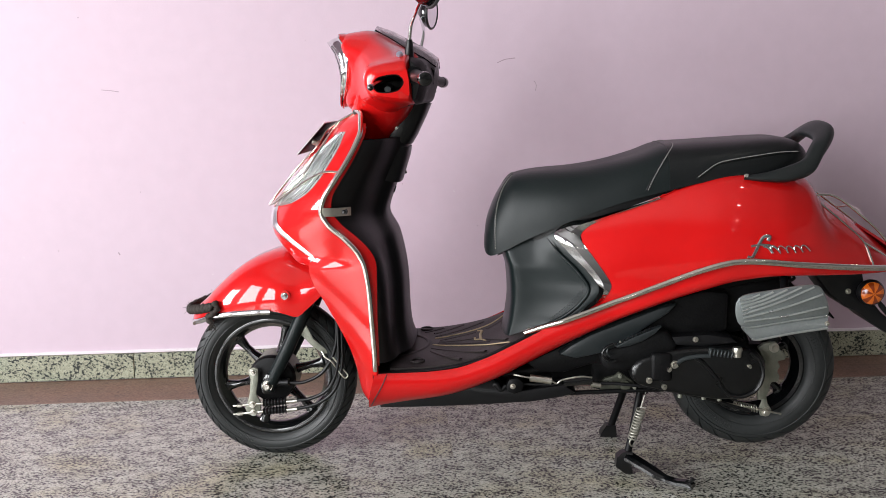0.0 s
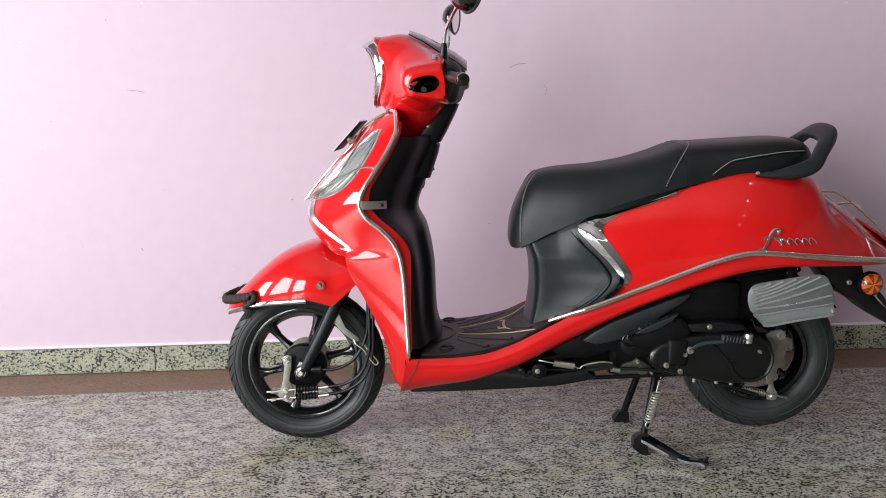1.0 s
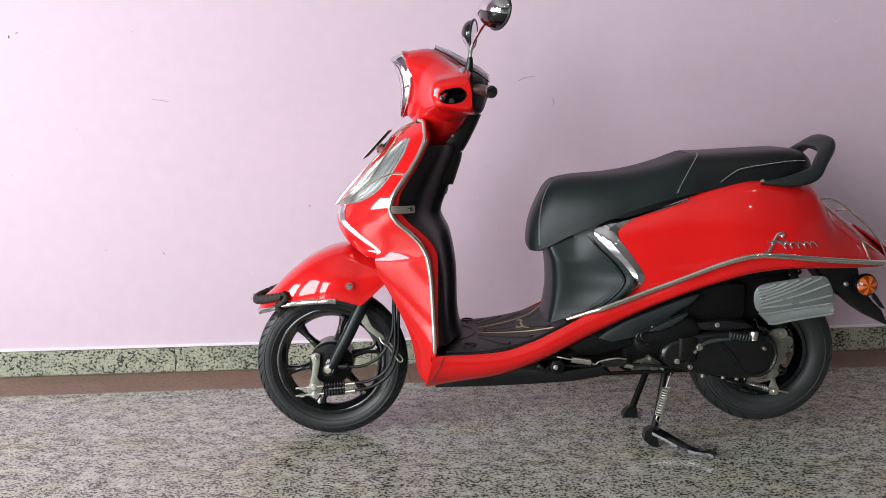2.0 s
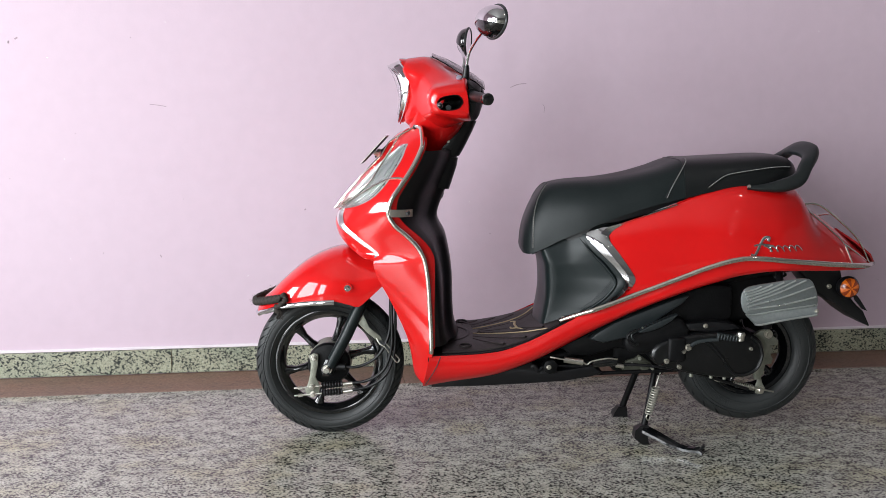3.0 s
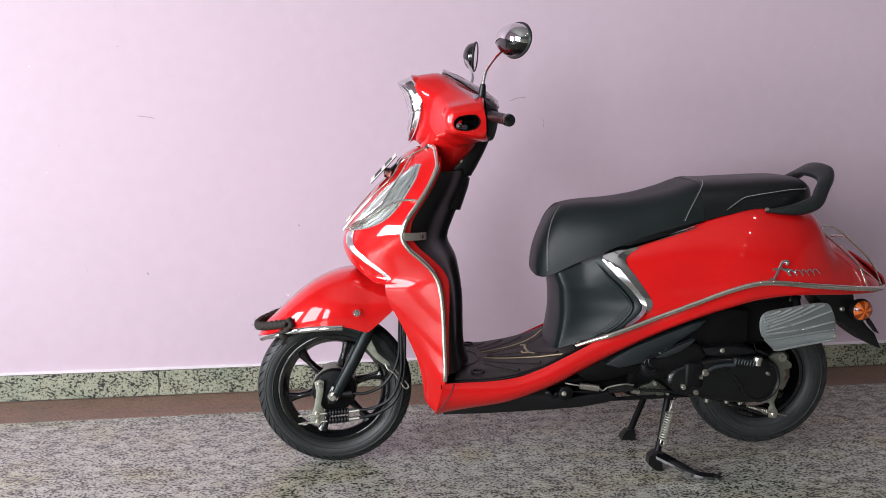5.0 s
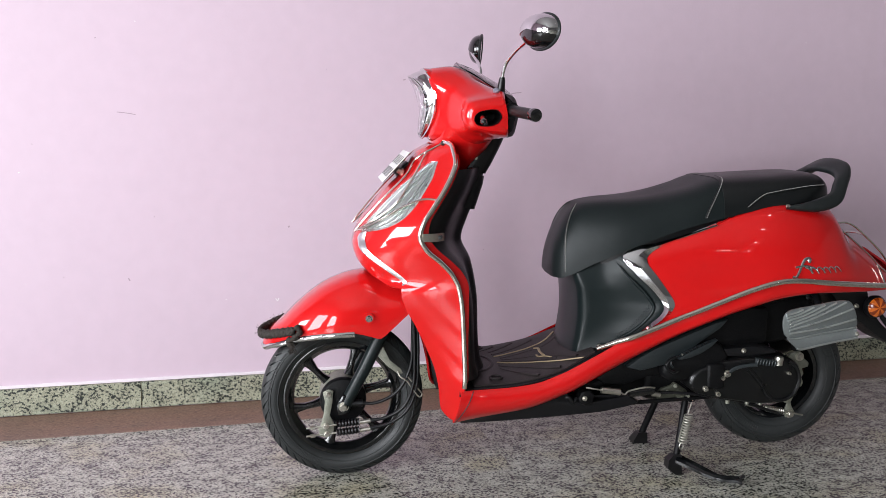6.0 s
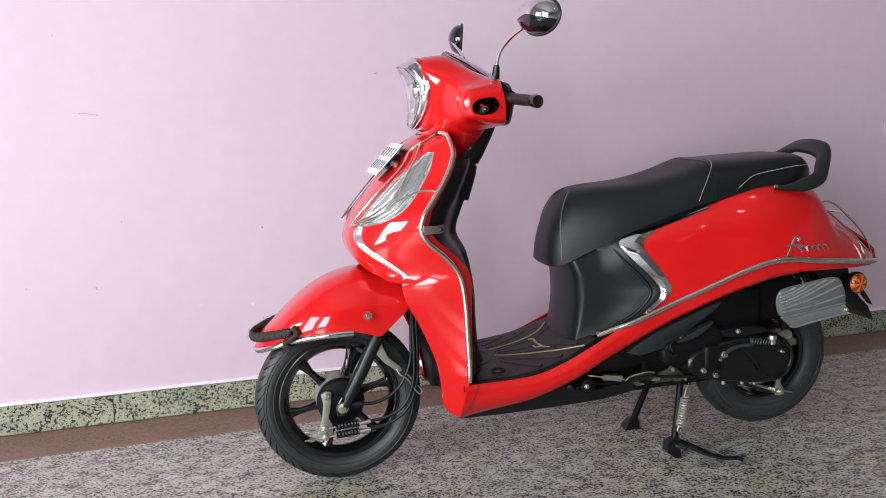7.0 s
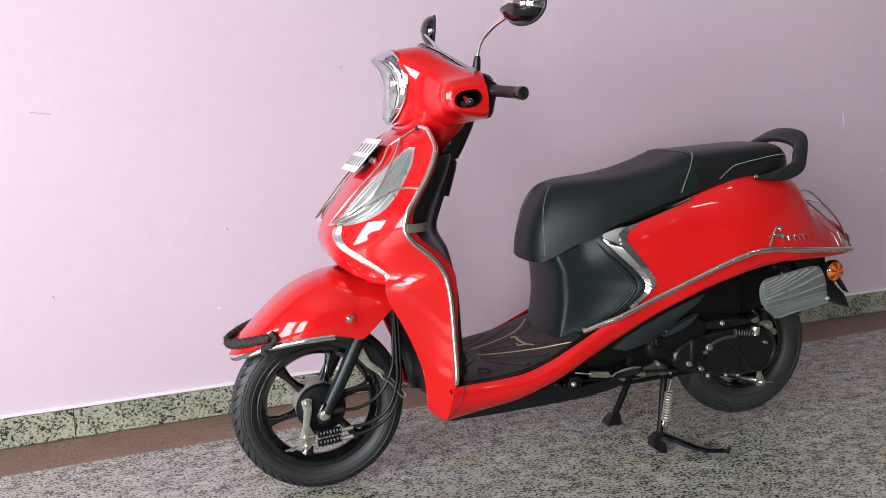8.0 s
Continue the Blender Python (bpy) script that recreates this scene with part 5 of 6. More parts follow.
def stitches(path_pts, r=0.0011, step=0.007):
    p = spline(path_pts, 160)
    d = np.concatenate([[0], np.cumsum(np.linalg.norm(np.diff(p, axis=0), axis=1))])
    G = []
    for t in np.arange(0, d[-1] - step, step):
        a, b = ([np.interp(t + k * step * 0.62, d, p[:, i]) for i in range(3)] for k in (0, 1))
        G.append(rod(a, b, r, 5))
    return joined(*G)


out = lambda p, side, k=0.0025: p + np.array((0, -side * k, k * 0.6))
for side in (1, -1):
    seam = [out(seat_at(1.004 + 0.14 * v - 0.060 * v * v, side, v), side) for v in np.linspace(0.02, 0.97, 16)]
    tagged(part("stitching", stitches(seam), THREAD, seat, "light grey stitching"), "", "", "", "stuff")
    part("piping", tube(spline([p - (0.004, 0, 0.0005) for p in seam], 30), 0.002, 6), VINYL2, seat)
    nose = [out(seat_at(0.627 + 0.055 * v ** 3.5, side, v), side, 0.0008) + (-0.0008, 0, 0) for v in np.linspace(0.03, 0.97, 18)]
    tagged(part("stitching", stitches(nose), THREAD, seat, "light grey stitching"), "", "", "", "stuff")
    part("piping", tube(spline([p - (0.002, 0, 0.0) for p in nose], 24), 0.0013, 6), VINYL2, seat)
    side_line = [out(seat_at(x, side, v), side, 0.004) for x, v in ((1.127, 0.02), (1.150, 0.07), (1.178, 0.145), (1.215, 0.172), (1.263, 0.188), (1.33, 0.20), (1.39, 0.21))]
    part("piping", tube(spline(side_line, 36), 0.0022, 6), VINYL2, seat)
    tagged(part("stitching", stitches([p + (0.002, -side * 0.0012, 0.003) for p in side_line], 0.0009, 0.005), THREAD, seat, "light grey stitching"), "", "", "", "stuff")
part("seat_base", rings([np.array([(x, -w, z), (x, w, z), (x, w, z - 0.02), (x, -w, z - 0.02)]) for x, w, z in ((0.632, 0.03, 0.596), (0.66, 0.07, 0.614), (0.72, 0.115, 0.644), (0.78, 0.138, 0.672), (0.88, 0.150, 0.712), (1.0, 0.156, 0.748), (1.24, 0.142, 0.795), (1.40, 0.10, 0.81))]), BLACK, seat, "black plastic seat base")
part("seat_hinge", rod((0.637, -0.045, 0.596), (0.637, 0.045, 0.596), 0.008, 12), BLACK, seat)

# ---- grab rail ----
half_loop = [((1.238, -0.178, 0.791), (1.244, -0.171, 0.797), 0.010), ((1.29, -0.183, 0.785), (1.285, -0.170, 0.803), 0.018), ((1.345, -0.181, 0.784), (1.335, -0.163, 0.816), 0.022),
             ((1.406, -0.166, 0.802), (1.385, -0.148, 0.834), 0.027), ((1.437, -0.142, 0.840), (1.406, -0.124, 0.858), 0.031), ((1.468, -0.110, 0.883), (1.428, -0.092, 0.873), 0.032), ((1.482, -0.078, 0.906), (1.432, -0.064, 0.882), 0.031),
             ((1.481, -0.045, 0.915), (1.428, -0.036, 0.888), 0.028), ((1.480, 0.0, 0.918), (1.423, 0.0, 0.891), 0.027)]
loop = half_loop + [((o[0], -o[1], o[2]), (q[0], -q[1], q[2]), th) for o, q, th in half_loop[-2::-1]]
outer, inner_c = spline([o for o, q, th in loop], 80), spline([q for o, q, th in loop], 80)
thick = np.interp(np.linspace(0, 1, 80), np.linspace(0, 1, len(loop)), [th for o, q, th in loop])
mid = (outer + inner_c) / 2
run = np.gradient(mid, axis=0)
loop_rings = []
ang = np.linspace(0, 2 * np.pi, 20, endpoint=False)
for m0, a0, t0, th in zip(mid, (outer - inner_c) / 2, run, thick):
    b0 = np.cross(t0, a0)
    b0 *= th / 2 / (np.linalg.norm(b0) + 1e-9)
    ca, sa = np.cos(ang), np.sin(ang)
    loop_rings.append(m0 + np.outer(np.sign(ca) * np.abs(ca) ** 0.7, a0) + np.outer(np.sign(sa) * np.abs(sa) ** 0.7, b0))
part("grab_rail", rings(loop_rings), SATIN, scooter, "thick black moulded grab rail", 60)
part("rail_bridge", rings([np.array([(x, -w, z), (x, w, z), (x, w, z - 0.025), (x, -w, z - 0.025)]) for x, w, z in ((1.26, 0.13, 0.80), (1.36, 0.110, 0.812), (1.405, 0.085, 0.820))]), BLACK, scooter)
both("bolt", bolt((1.245, -0.172, 0.797), (1.243, -0.183, 0.799), 0.004, 12), ZINC, scooter)

# ---- footboard and rubber mat ----
deck_z = pchip([0.30, 0.36, 0.45, 0.52, 0.60, 0.66, 0.72], [0.312, 0.312, 0.316, 0.326, 0.346, 0.372, 0.398])
deck_w = pchip([0.30, 0.36, 0.50, 0.60, 0.66, 0.72], [0.222, 0.214, 0.212, 0.204, 0.192, 0.176])


def deck_surface(x0, x1, k, lift, nx=34, ny=41):
    X = np.linspace(x0, x1, nx)
    S = np.linspace(-1, 1, ny)
    return np.array([[(x, s * float(deck_w(x)) * k, float(deck_z(x)) + lift - 0.006 * abs(s) ** 6) for s in S] for x in X])


part("footboard", sheet(deck_surface(0.31, 0.745, 0.995, 0.0), 0.02, inward=(0.5, 0, 0.0)), BLACK, scooter, "black plastic footboard")
matob = part("foot_mat", sheet(deck_surface(0.352, 0.70, 0.93, 0.007), 0.006, inward=(0.5, 0, 0.0)), MATRUB, scooter, "dark brown ribbed rubber foot mat")


def deck_line(pts, lift=0.008, n=30):
    p = spline(pts, n)
    return np.column_stack([p, deck_z(p[:, 0]) + lift])


for a, b, c in (((0.452, -0.050), (0.52, -0.108), (0.600, -0.176)), ((0.452, -0.080), (0.49, -0.138), (0.535, -0.192)), ((0.468, 0.006), (0.52, -0.010), (0.570, -0.024)), ((0.466, -0.008), (0.53, -0.046), (0.610, -0.100)),
                ((0.600, -0.060), (0.625, -0.098), (0.655, -0.150)), ((0.452, 0.070), (0.52, 0.096), (0.590, 0.136)), ((0.448, 0.098), (0.49, 0.126), (0.530, 0.158)), ((0.420, 0.120), (0.445, 0.138), (0.47, 0.158)),
                ((0.468, 0.022), (0.53, 0.034), (0.570, 0.038)), ((0.600, 0.040), (0.635, 0.060), (0.66, 0.080))):
    part("rib", tube(deck_line([a, b, c], 0.0062), 0.0030, 8, 0.0062), MATRUB, matob)
part("stripe", tube(deck_line([(0.452, -0.018), (0.505, -0.052), (0.560, -0.088), (0.612, -0.134), (0.661, -0.190)], 0.0080), 0.0018, 8, 0.0034), GOLD, matob, "tan moulded line")
part("stripe", tube(deck_line([(0.453, 0.045), (0.515, 0.056), (0.575, 0.068), (0.62, 0.086), (0.655, 0.122)], 0.0080), 0.0018, 8, 0.0034), GOLD, matob, "tan moulded line")
for s in (-1, 1):
    part("stud", tube([(0.421 + 0.017 * math.cos(a), s * 0.160 + 0.018 * math.sin(a), float(deck_z(0.421)) + 0.008) for a in np.linspace(0, 2 * np.pi, 24, endpoint=False)], 0.0028, 8, closed=True), MATRUB, matob)
part("moulded_sign", joined(tube(deck_line([(0.576, 0.044), (0.586, 0.034), (0.583, 0.0), (0.585, -0.045)], 0.0082), [0.0022] * 30, 8, 0.0042), tube(deck_line([(0.568, -0.024), (0.570, -0.042), (0.584, -0.052), (0.598, -0.080)], 0.0082), 0.0020, 8, 0.0034)), GOLD, matob, "small tan moulded sign")
ringz = deck_line([(0.366, 0.106), (0.405, 0.084), (0.432, 0.040), (0.438, 0.0), (0.430, -0.042), (0.405, -0.080), (0.368, -0.104)], 0.0066, 40)
part("hump", tube(ringz, 0.0036, 10, 0.006), MATRUB, matob)

# ---- belly pan, frame rails and the small mechanics under the skirt ----


def solid(bm):
    """A bmesh as vertices and faces."""
    bm.verts.index_update()
    out_ = [tuple(v.co) for v in bm.verts], [tuple(v.index for v in f.verts) for f in bm.faces]
    bm.free()
    return out_


both("belly_pan", solid(prism([(0.318, 0.196), (0.45, 0.199), (0.60, 0.206), (0.72, 0.214), (0.80, 0.228), (0.835, 0.240), (0.80, 0.262), (0.70, 0.246), (0.645, 0.252), (0.615, 0.278), (0.58, 0.31), (0.46, 0.30), (0.34, 0.28)], -0.176, -0.120, 0.006)), BLACK, scooter, "matt black belly pan")
part("floor_pan", slab((0.50, 0.26, 0.02), Matrix.Translation((0.56, 0, 0.225)) @ pose(0, 0, 0, 0, -2, 0), 0.006), BLACK, scooter, "black under-floor tray")
for s in (-1, 1):
    part("frame_rail", tube(spline([(0.36, s * 0.09, 0.25), (0.60, s * 0.10, 0.26), (0.80, s * 0.11, 0.30), (0.95, s * 0.12, 0.40), (1.15, s * 0.12, 0.50), (1.45, s * 0.10, 0.56)], 30), 0.017, 12), MATT, scooter, "black frame tube")
brk = part("brake_equaliser", prism([(0.652, 0.262), (0.660, 0.280), (0.682, 0.284), (0.698, 0.270), (0.694, 0.246), (0.672, 0.238), (0.655, 0.246)], -0.188, -0.150, 0.005), MATT, scooter, "black cast linkage with a silver bolt")
part("bolt", bolt((0.669, -0.186, 0.261), (0.669, -0.196, 0.261), 0.005, 14), ZINC, brk)
part("hose", tube(spline([(0.612, -0.165, 0.245), (0.625, -0.172, 0.262), (0.640, -0.172, 0.246), (0.652, -0.168, 0.256)], 20), 0.007, 10), BLACK, brk)
sw = part("stand_switch", rod((0.713, -0.196, 0.287), (0.768, -0.196, 0.279), 0.0095, 14), ZINC, scooter, "silver brake light switch on a spring wire")
part("wire", tube(spline([(0.672, -0.19, 0.293), (0.69, -0.195, 0.291), (0.713, -0.196, 0.287)], 10), 0.0025, 8), ZINC, sw)
part("wire", tube(spline([(0.768, -0.196, 0.279), (0.782, -0.196, 0.272), (0.790, -0.196, 0.279), (0.80, -0.194, 0.282), (0.845, -0.195, 0.290), (0.872, -0.19, 0.286)], 24), 0.0025, 8), ZINC, sw)
part("brake_cable", tube(spline([(0.69, -0.16, 0.258), (0.78, -0.165, 0.258), (0.86, -0.165, 0.262), (0.95, -0.17, 0.262), (1.10, -0.17, 0.240), (1.30, -0.10, 0.165)], 40), 0.0045, 8), BLACK, scooter)
part("stand_tube_end", rod((0.80, -0.175, 0.268), (0.873, -0.175, 0.276), 0.0125, 16), GLOSS, scooter, "dark polished pivot tube")
part("linkage_plate", prism([(0.897, 0.238), (0.897, 0.258), (0.908, 0.270), (0.936, 0.278), (0.946, 0.288), (0.956, 0.282), (0.985, 0.262), (0.987, 0.240)], -0.150, -0.138, 0.003), SOOTY, scooter, "dull oxidised engine hanger plate")
part("hanger_boss", tube([(0.962, -0.148, 0.253), (0.962, -0.158, 0.253), (0.962, -0.159, 0.253)], [0.015, 0.0135, 0.008], 18), SOOTY, scooter)
for x, z, r in ((0.897, 0.256, 0.007), (0.948, 0.277, 0.0055), (0.986, 0.247, 0.0065), (0.925, 0.262, 0.004)):
    part("bolt", bolt((x, -0.150, z), (x, -0.160, z), r * 0.7), DIRTY, scooter)
part("pivot_collar", rod((0.872, -0.168, 0.262), (0.896, -0.168, 0.258), 0.0075, 14), ZINC, scooter, "bright worn collar on the pivot tube")
# made-up black block: keeps the shaded gap under the floor dark
part("dark_gap_filler", prism([(0.70, 0.236), (0.70, 0.32), (0.80, 0.345), (0.91, 0.33), (0.915, 0.30), (0.893, 0.236)], -0.09, 0.09, 0.01), MATT, scooter, "added black filler for the dark gap under the floor")
part("cross_bar", rod((0.80, -0.155, 0.232), (1.06, -0.155, 0.243), 0.006, 10), MATT, scooter)

# ---- lower bodywork: grey trim and black engine shroud ----
both("engine_shroud", solid(prism([(0.70, 0.315), (0.78, 0.350), (0.87, 0.398), (0.96, 0.440), (1.05, 0.475), (1.15, 0.505), (1.22, 0.50), (1.22, 0.40), (1.10, 0.36), (1.0, 0.30), (0.93, 0.30), (0.88, 0.31), (0.80, 0.285), (0.74, 0.285)], -0.155, -0.08, 0.012)), MATT, scooter, "black plastic engine shroud")
both("grey_panel", solid(prism([(0.785, 0.346), (0.82, 0.372), (0.868, 0.399), (0.95, 0.432), (1.04, 0.468), (1.085, 0.480), (1.06, 0.452), (1.0, 0.412), (0.95, 0.374), (0.90, 0.350), (0.83, 0.335)], -0.190, -0.150, 0.008)), GREYGLOSS, scooter, "slate grey plastic trim panel")
box = part("air_filter_box", prism([(0.890, 0.330), (0.893, 0.352), (0.918, 0.362), (0.99, 0.388), (1.030, 0.412), (1.060, 0.412), (1.09, 0.37), (1.06, 0.335), (1.00, 0.315), (0.95, 0.30), (0.905, 0.305)], -0.196, -0.13, 0.014, 3), MATT, scooter, "black air filter box")
part("intake_blade", prism([(0.926, 0.374), (0.934, 0.371), (0.962, 0.376), (0.994, 0.388), (1.024, 0.407), (1.043, 0.427), (1.016, 0.418), (0.960, 0.393)], -0.214, -0.19, 0.003), GREYGLOSS, box, "slim dark grey intake blade")
part("intake_hook", tube(spline([(0.922, -0.205, 0.379), (0.902, -0.209, 0.370), (0.894, -0.210, 0.357), (0.900, -0.210, 0.345), (0.918, -0.208, 0.334), (0.930, -0.206, 0.337)], 24), 0.0035, 8, 0.005), CASE, box)
part("intake_hook", tube(spline([(0.908, -0.210, 0.368), (0.907, -0.212, 0.359), (0.914, -0.212, 0.350)], 12), 0.003, 8), SATIN, box)
for k in range(9):
    part("lug", slab((0.005, 0.006, 0.005), Matrix.Translation((0.928 + 0.0105 * k, -0.211, 0.382 + 0.0048 * k)) @ pose(0, 0, 0, 0, -24, 0), 0.0012), ZINC if k == 1 else BLACK, box)

# ---- engine and belt case ----
case_out = [(0.965, 0.300), (0.985, 0.335), (1.03, 0.352), (1.10, 0.366), (1.20, 0.370), (1.262, 0.366), (1.296, 0.342), (1.306, 0.306), (1.296, 0.266), (1.262, 0.238), (1.20, 0.230), (1.12, 0.240), (1.03, 0.258), (0.985, 0.272)]
engine = part("belt_case", prism([tuple(p) for p in spline(case_out, 44, closed=True)], -0.205, -0.07, 0.014, 3), CASE, scooter, "black engine and belt case with dust")
on_case = lambda pts, y, n: np.insert(spline(pts, n), 1, y, axis=1)
part("case_rib", tube(on_case([(1.078, 0.318), (1.086, 0.332), (1.10, 0.341), (1.13, 0.3475), (1.165, 0.3495)], -0.2085, 30), 0.0055, 8, 0.004), GREYPL, engine)
part("case_crease", tube(on_case([(1.128, 0.343), (1.145, 0.332), (1.163, 0.312), (1.183, 0.288), (1.198, 0.262), (1.215, 0.246)], -0.2060, 30), 0.0055, 8), CASE, engine)
part("case_rim", tube(on_case([(1.215, 0.246), (1.245, 0.241), (1.281, 0.259), (1.297, 0.300), (1.285, 0.338), (1.262, 0.357)], -0.2050, 34), 0.0055, 8), CASE, engine)
part("case_seam", tube(on_case([(1.040, 0.280), (1.058, 0.298), (1.070, 0.318)], -0.2060, 16), 0.0035, 6), CASE, engine)
part("fin_block", slab((0.060, 0.014, 0.020), Matrix.Translation((1.190, -0.200, 0.356)) @ pose(0, 0, 0, 0, 7, 0), 0.003, 2), SATIN, engine)
part("starter_block", slab((0.055, 0.03, 0.075), Matrix.Translation((1.045, -0.195, 0.318)), 0.01, 3), MATT, engine)
for x, z, r in ((1.077, 0.326, 0.0072), (1.062, 0.314, 0.0055), (1.014, 0.284, 0.0055), (1.052, 0.267, 0.005), (1.262, 0.322, 0.0035)):
    part("bolt", bolt((x, -0.205, z), (x, -0.219, z), r), ZINC, engine)
for k in range(7):
    part("fin", slab((0.0035, 0.012, 0.017), Matrix.Translation((1.164 + 0.0088 * k, -0.2085, 0.359 - 0.0011 * k)) @ pose(0, 0, 0, 0, 12, 0), 0.001, 1), GREYPL, engine)
part("oil_cap", tube([(1.231, -0.206, 0.346), (1.231, -0.206, 0.358), (1.231, -0.206, 0.364), (1.231, -0.206, 0.371)], [0.010, 0.011, 0.013, 0.011], 14), ZINC, engine)
part("crankcase", slab((0.34, 0.20, 0.16), Matrix.Translation((1.04, 0.0, 0.295)), 0.03, 3), MATT, engine)
part("cylinder_cowl", prism([(0.98, 0.36), (1.02, 0.47), (1.20, 0.52), (1.36, 0.53), (1.40, 0.47), (1.34, 0.40), (1.20, 0.37)], -0.115, 0.12, 0.02, 3), MATT, engine)
part("upper_duct", prism([(1.05, 0.372), (1.07, 0.394), (1.16, 0.40), (1.22, 0.392), (1.24, 0.376), (1.15, 0.366)], -0.19, -0.10, 0.008, 2), BLACK, engine)
part("duct_bolt", bolt((1.13, -0.190, 0.387), (1.13, -0.199, 0.387), 0.005), ZINC, engine)
for x, z in ((1.10, 0.236), (1.16, 0.232), (1.20, 0.228)):
    part("drain_lug", rod((x, -0.17, z), (x, -0.17, z - 0.010), 0.006, 10), DIRTY, engine)
# rear hanger, shock absorber, brake arm
part("hub_arm", prism([(1.312, 0.338), (1.330, 0.350), (1.360, 0.354), (1.368, 0.335), (1.388, 0.318), (1.386, 0.305), (1.366, 0.301), (1.374, 0.286), (1.366, 0.274), (1.374, 0.260), (1.370, 0.244), (1.352, 0.243), (1.346, 0.215), (1.338, 0.195), (1.319, 0.194), (1.318, 0.221), (1.331, 0.262), (1.333, 0.300)], -0.098, -0.082, 0.004), DIRTY, scooter, "oxidised aluminium rear hub arm")
part("shock_bolt", bolt((1.354, -0.098, 0.339), (1.354, -0.112, 0.339), 0.009), ZINC, scooter)
arm = part("rear_brake_arm", prism([(1.322, 0.228), (1.340, 0.226), (1.350, 0.180), (1.362, 0.160), (1.352, 0.142), (1.332, 0.144), (1.326, 0.165), (1.334, 0.185)], -0.082, -0.075, 0.003), DIRTY, scooter, "grey rear brake arm")
part("pin", bolt((1.345, -0.080, 0.156), (1.345, -0.094, 0.156), 0.0085, 12), ZINC, arm)
part("brake_rod", rod((1.20, -0.086, 0.190), (1.385, -0.086, 0.152), 0.0028, 8), ZINC, arm)
spr = [(1.262 + 0.060 * q, -0.086 + 0.009 * math.cos(q * 18 * math.pi), 0.178 - 0.0125 * q + 0.009 * math.sin(q * 18 * math.pi)) for q in np.linspace(0, 1, 150)]
part("return_spring", tube(spr, 0.0017, 6), ZINC, arm)
shock = part("shock_absorber", tube([(1.355, -0.075, 0.352), (1.362, -0.08, 0.42), (1.372, -0.085, 0.50), (1.378, -0.085, 0.545)], [0.015, 0.022, 0.022, 0.014], 16), MATT, scooter, "black rear shock absorber")
coil = [(1.352 + 0.022 * q + 0.026 * math.cos(q * 14 * math.pi), -0.075 - 0.01 * q + 0.026 * math.sin(q * 14 * math.pi), 0.375 + 0.15 * q) for q in np.linspace(0, 1, 160)]
part("coil_spring", tube(coil, 0.0042, 6), BLACK, shock)
part("frame_bolt", bolt((1.352, -0.085, 0.533), (1.352, -0.10, 0.533), 0.008), ZINC, scooter)
part("rear_wheel_guard", sheet(np.array([[(1.322 + 0.245 * math.cos(a), y, 0.262 + 0.245 * math.sin(a)) for y in np.linspace(-0.065, 0.065, 7)] for a in np.linspace(0.65, 2.4, 24)]), 0.004, inward=(1.322, 0, 0.26)), MATT, scooter, "black rear wheel guard")
part("under_tray", sheet(np.array([[(x, s * w, z) for s in np.linspace(-1, 1, 9)] for x, w, z in ((1.0, 0.14, 0.50), (1.15, 0.18, 0.54), (1.3, 0.19, 0.565), (1.45, 0.16, 0.56), (1.6, 0.09, 0.548))]), 0.01, inward=(1.3, 0, 0.9)), BLACK, scooter, "black tray under the tail")
muffler = part("muffler", tube(spline([(1.02, 0.13, 0.25), (1.12, 0.16, 0.26), (1.35, 0.175, 0.30), (1.52, 0.18, 0.35)], 24), np.interp(np.linspace(0, 1, 24), [0, 0.2, 0.3, 1], [0.02, 0.024, 0.055, 0.052]), 20), MATT, scooter, "black exhaust muffler on the far side")

# ---- tail bracket and indicators ----
tb = part("rear_mudguard", prism([(1.415, 0.555), (1.58, 0.552), (1.592, 0.50), (1.604, 0.465), (1.638, 0.425), (1.664, 0.402), (1.690, 0.350), (1.655, 0.366), (1.612, 0.394), (1.575, 0.425), (1.545, 0.438), (1.505, 0.470), (1.47, 0.515)], -0.060, 0.060, 0.008, 2), BLACK, scooter, "black rear mudguard and lamp bracket")
part("bracket_tip", prism([(1.622, 0.465), (1.640, 0.446), (1.668, 0.405), (1.652, 0.412), (1.628, 0.440)], -0.075, -0.062, 0.002), BLACK, tb)
for s in (-1, 1):
    ind = part("indicator", lathe([(0.001, -0.0), (0.031, 0.0), (0.035, 0.008), (0.033, 0.02), (0.022, 0.032), (0.001, 0.034)], (0, 0, 0), 32), BLACK, scooter, "round rear indicator with an amber lens")
    ind.matrix_local = pose(1.601, s * 0.086, 0.481, 0, 0, 0 if s > 0 else 180) @ pose(0, -0.012, 0) if s > 0 else pose(1.601, -0.086, 0.481)
    lens_y = -0.001 if s < 0 else 0.001
    part("lens", lathe([(0.001, -0.012), (0.014, -0.0105), (0.025, -0.006), (0.0295, 0.0)], (0, lens_y, 0), 36), AMBER, ind, "amber reflector lens")
    # alternate wedges drawn darker: the facets' shade is put into the colour
    for k in range(6):
        a = radians(60 * k + 30)
        part("facet_shade", lathe([(0.003, -0.0124), (0.014, -0.0110), (0.025, -0.0065), (0.029, -0.001)], (0, lens_y, 0), 8, "y", (a, a + radians(30))), SHADEAMBER, ind)
    part("bolt", bolt((1.549, s * 0.060, 0.481), (1.549, s * 0.070, 0.481), 0.005, 12), ZINC, tb)

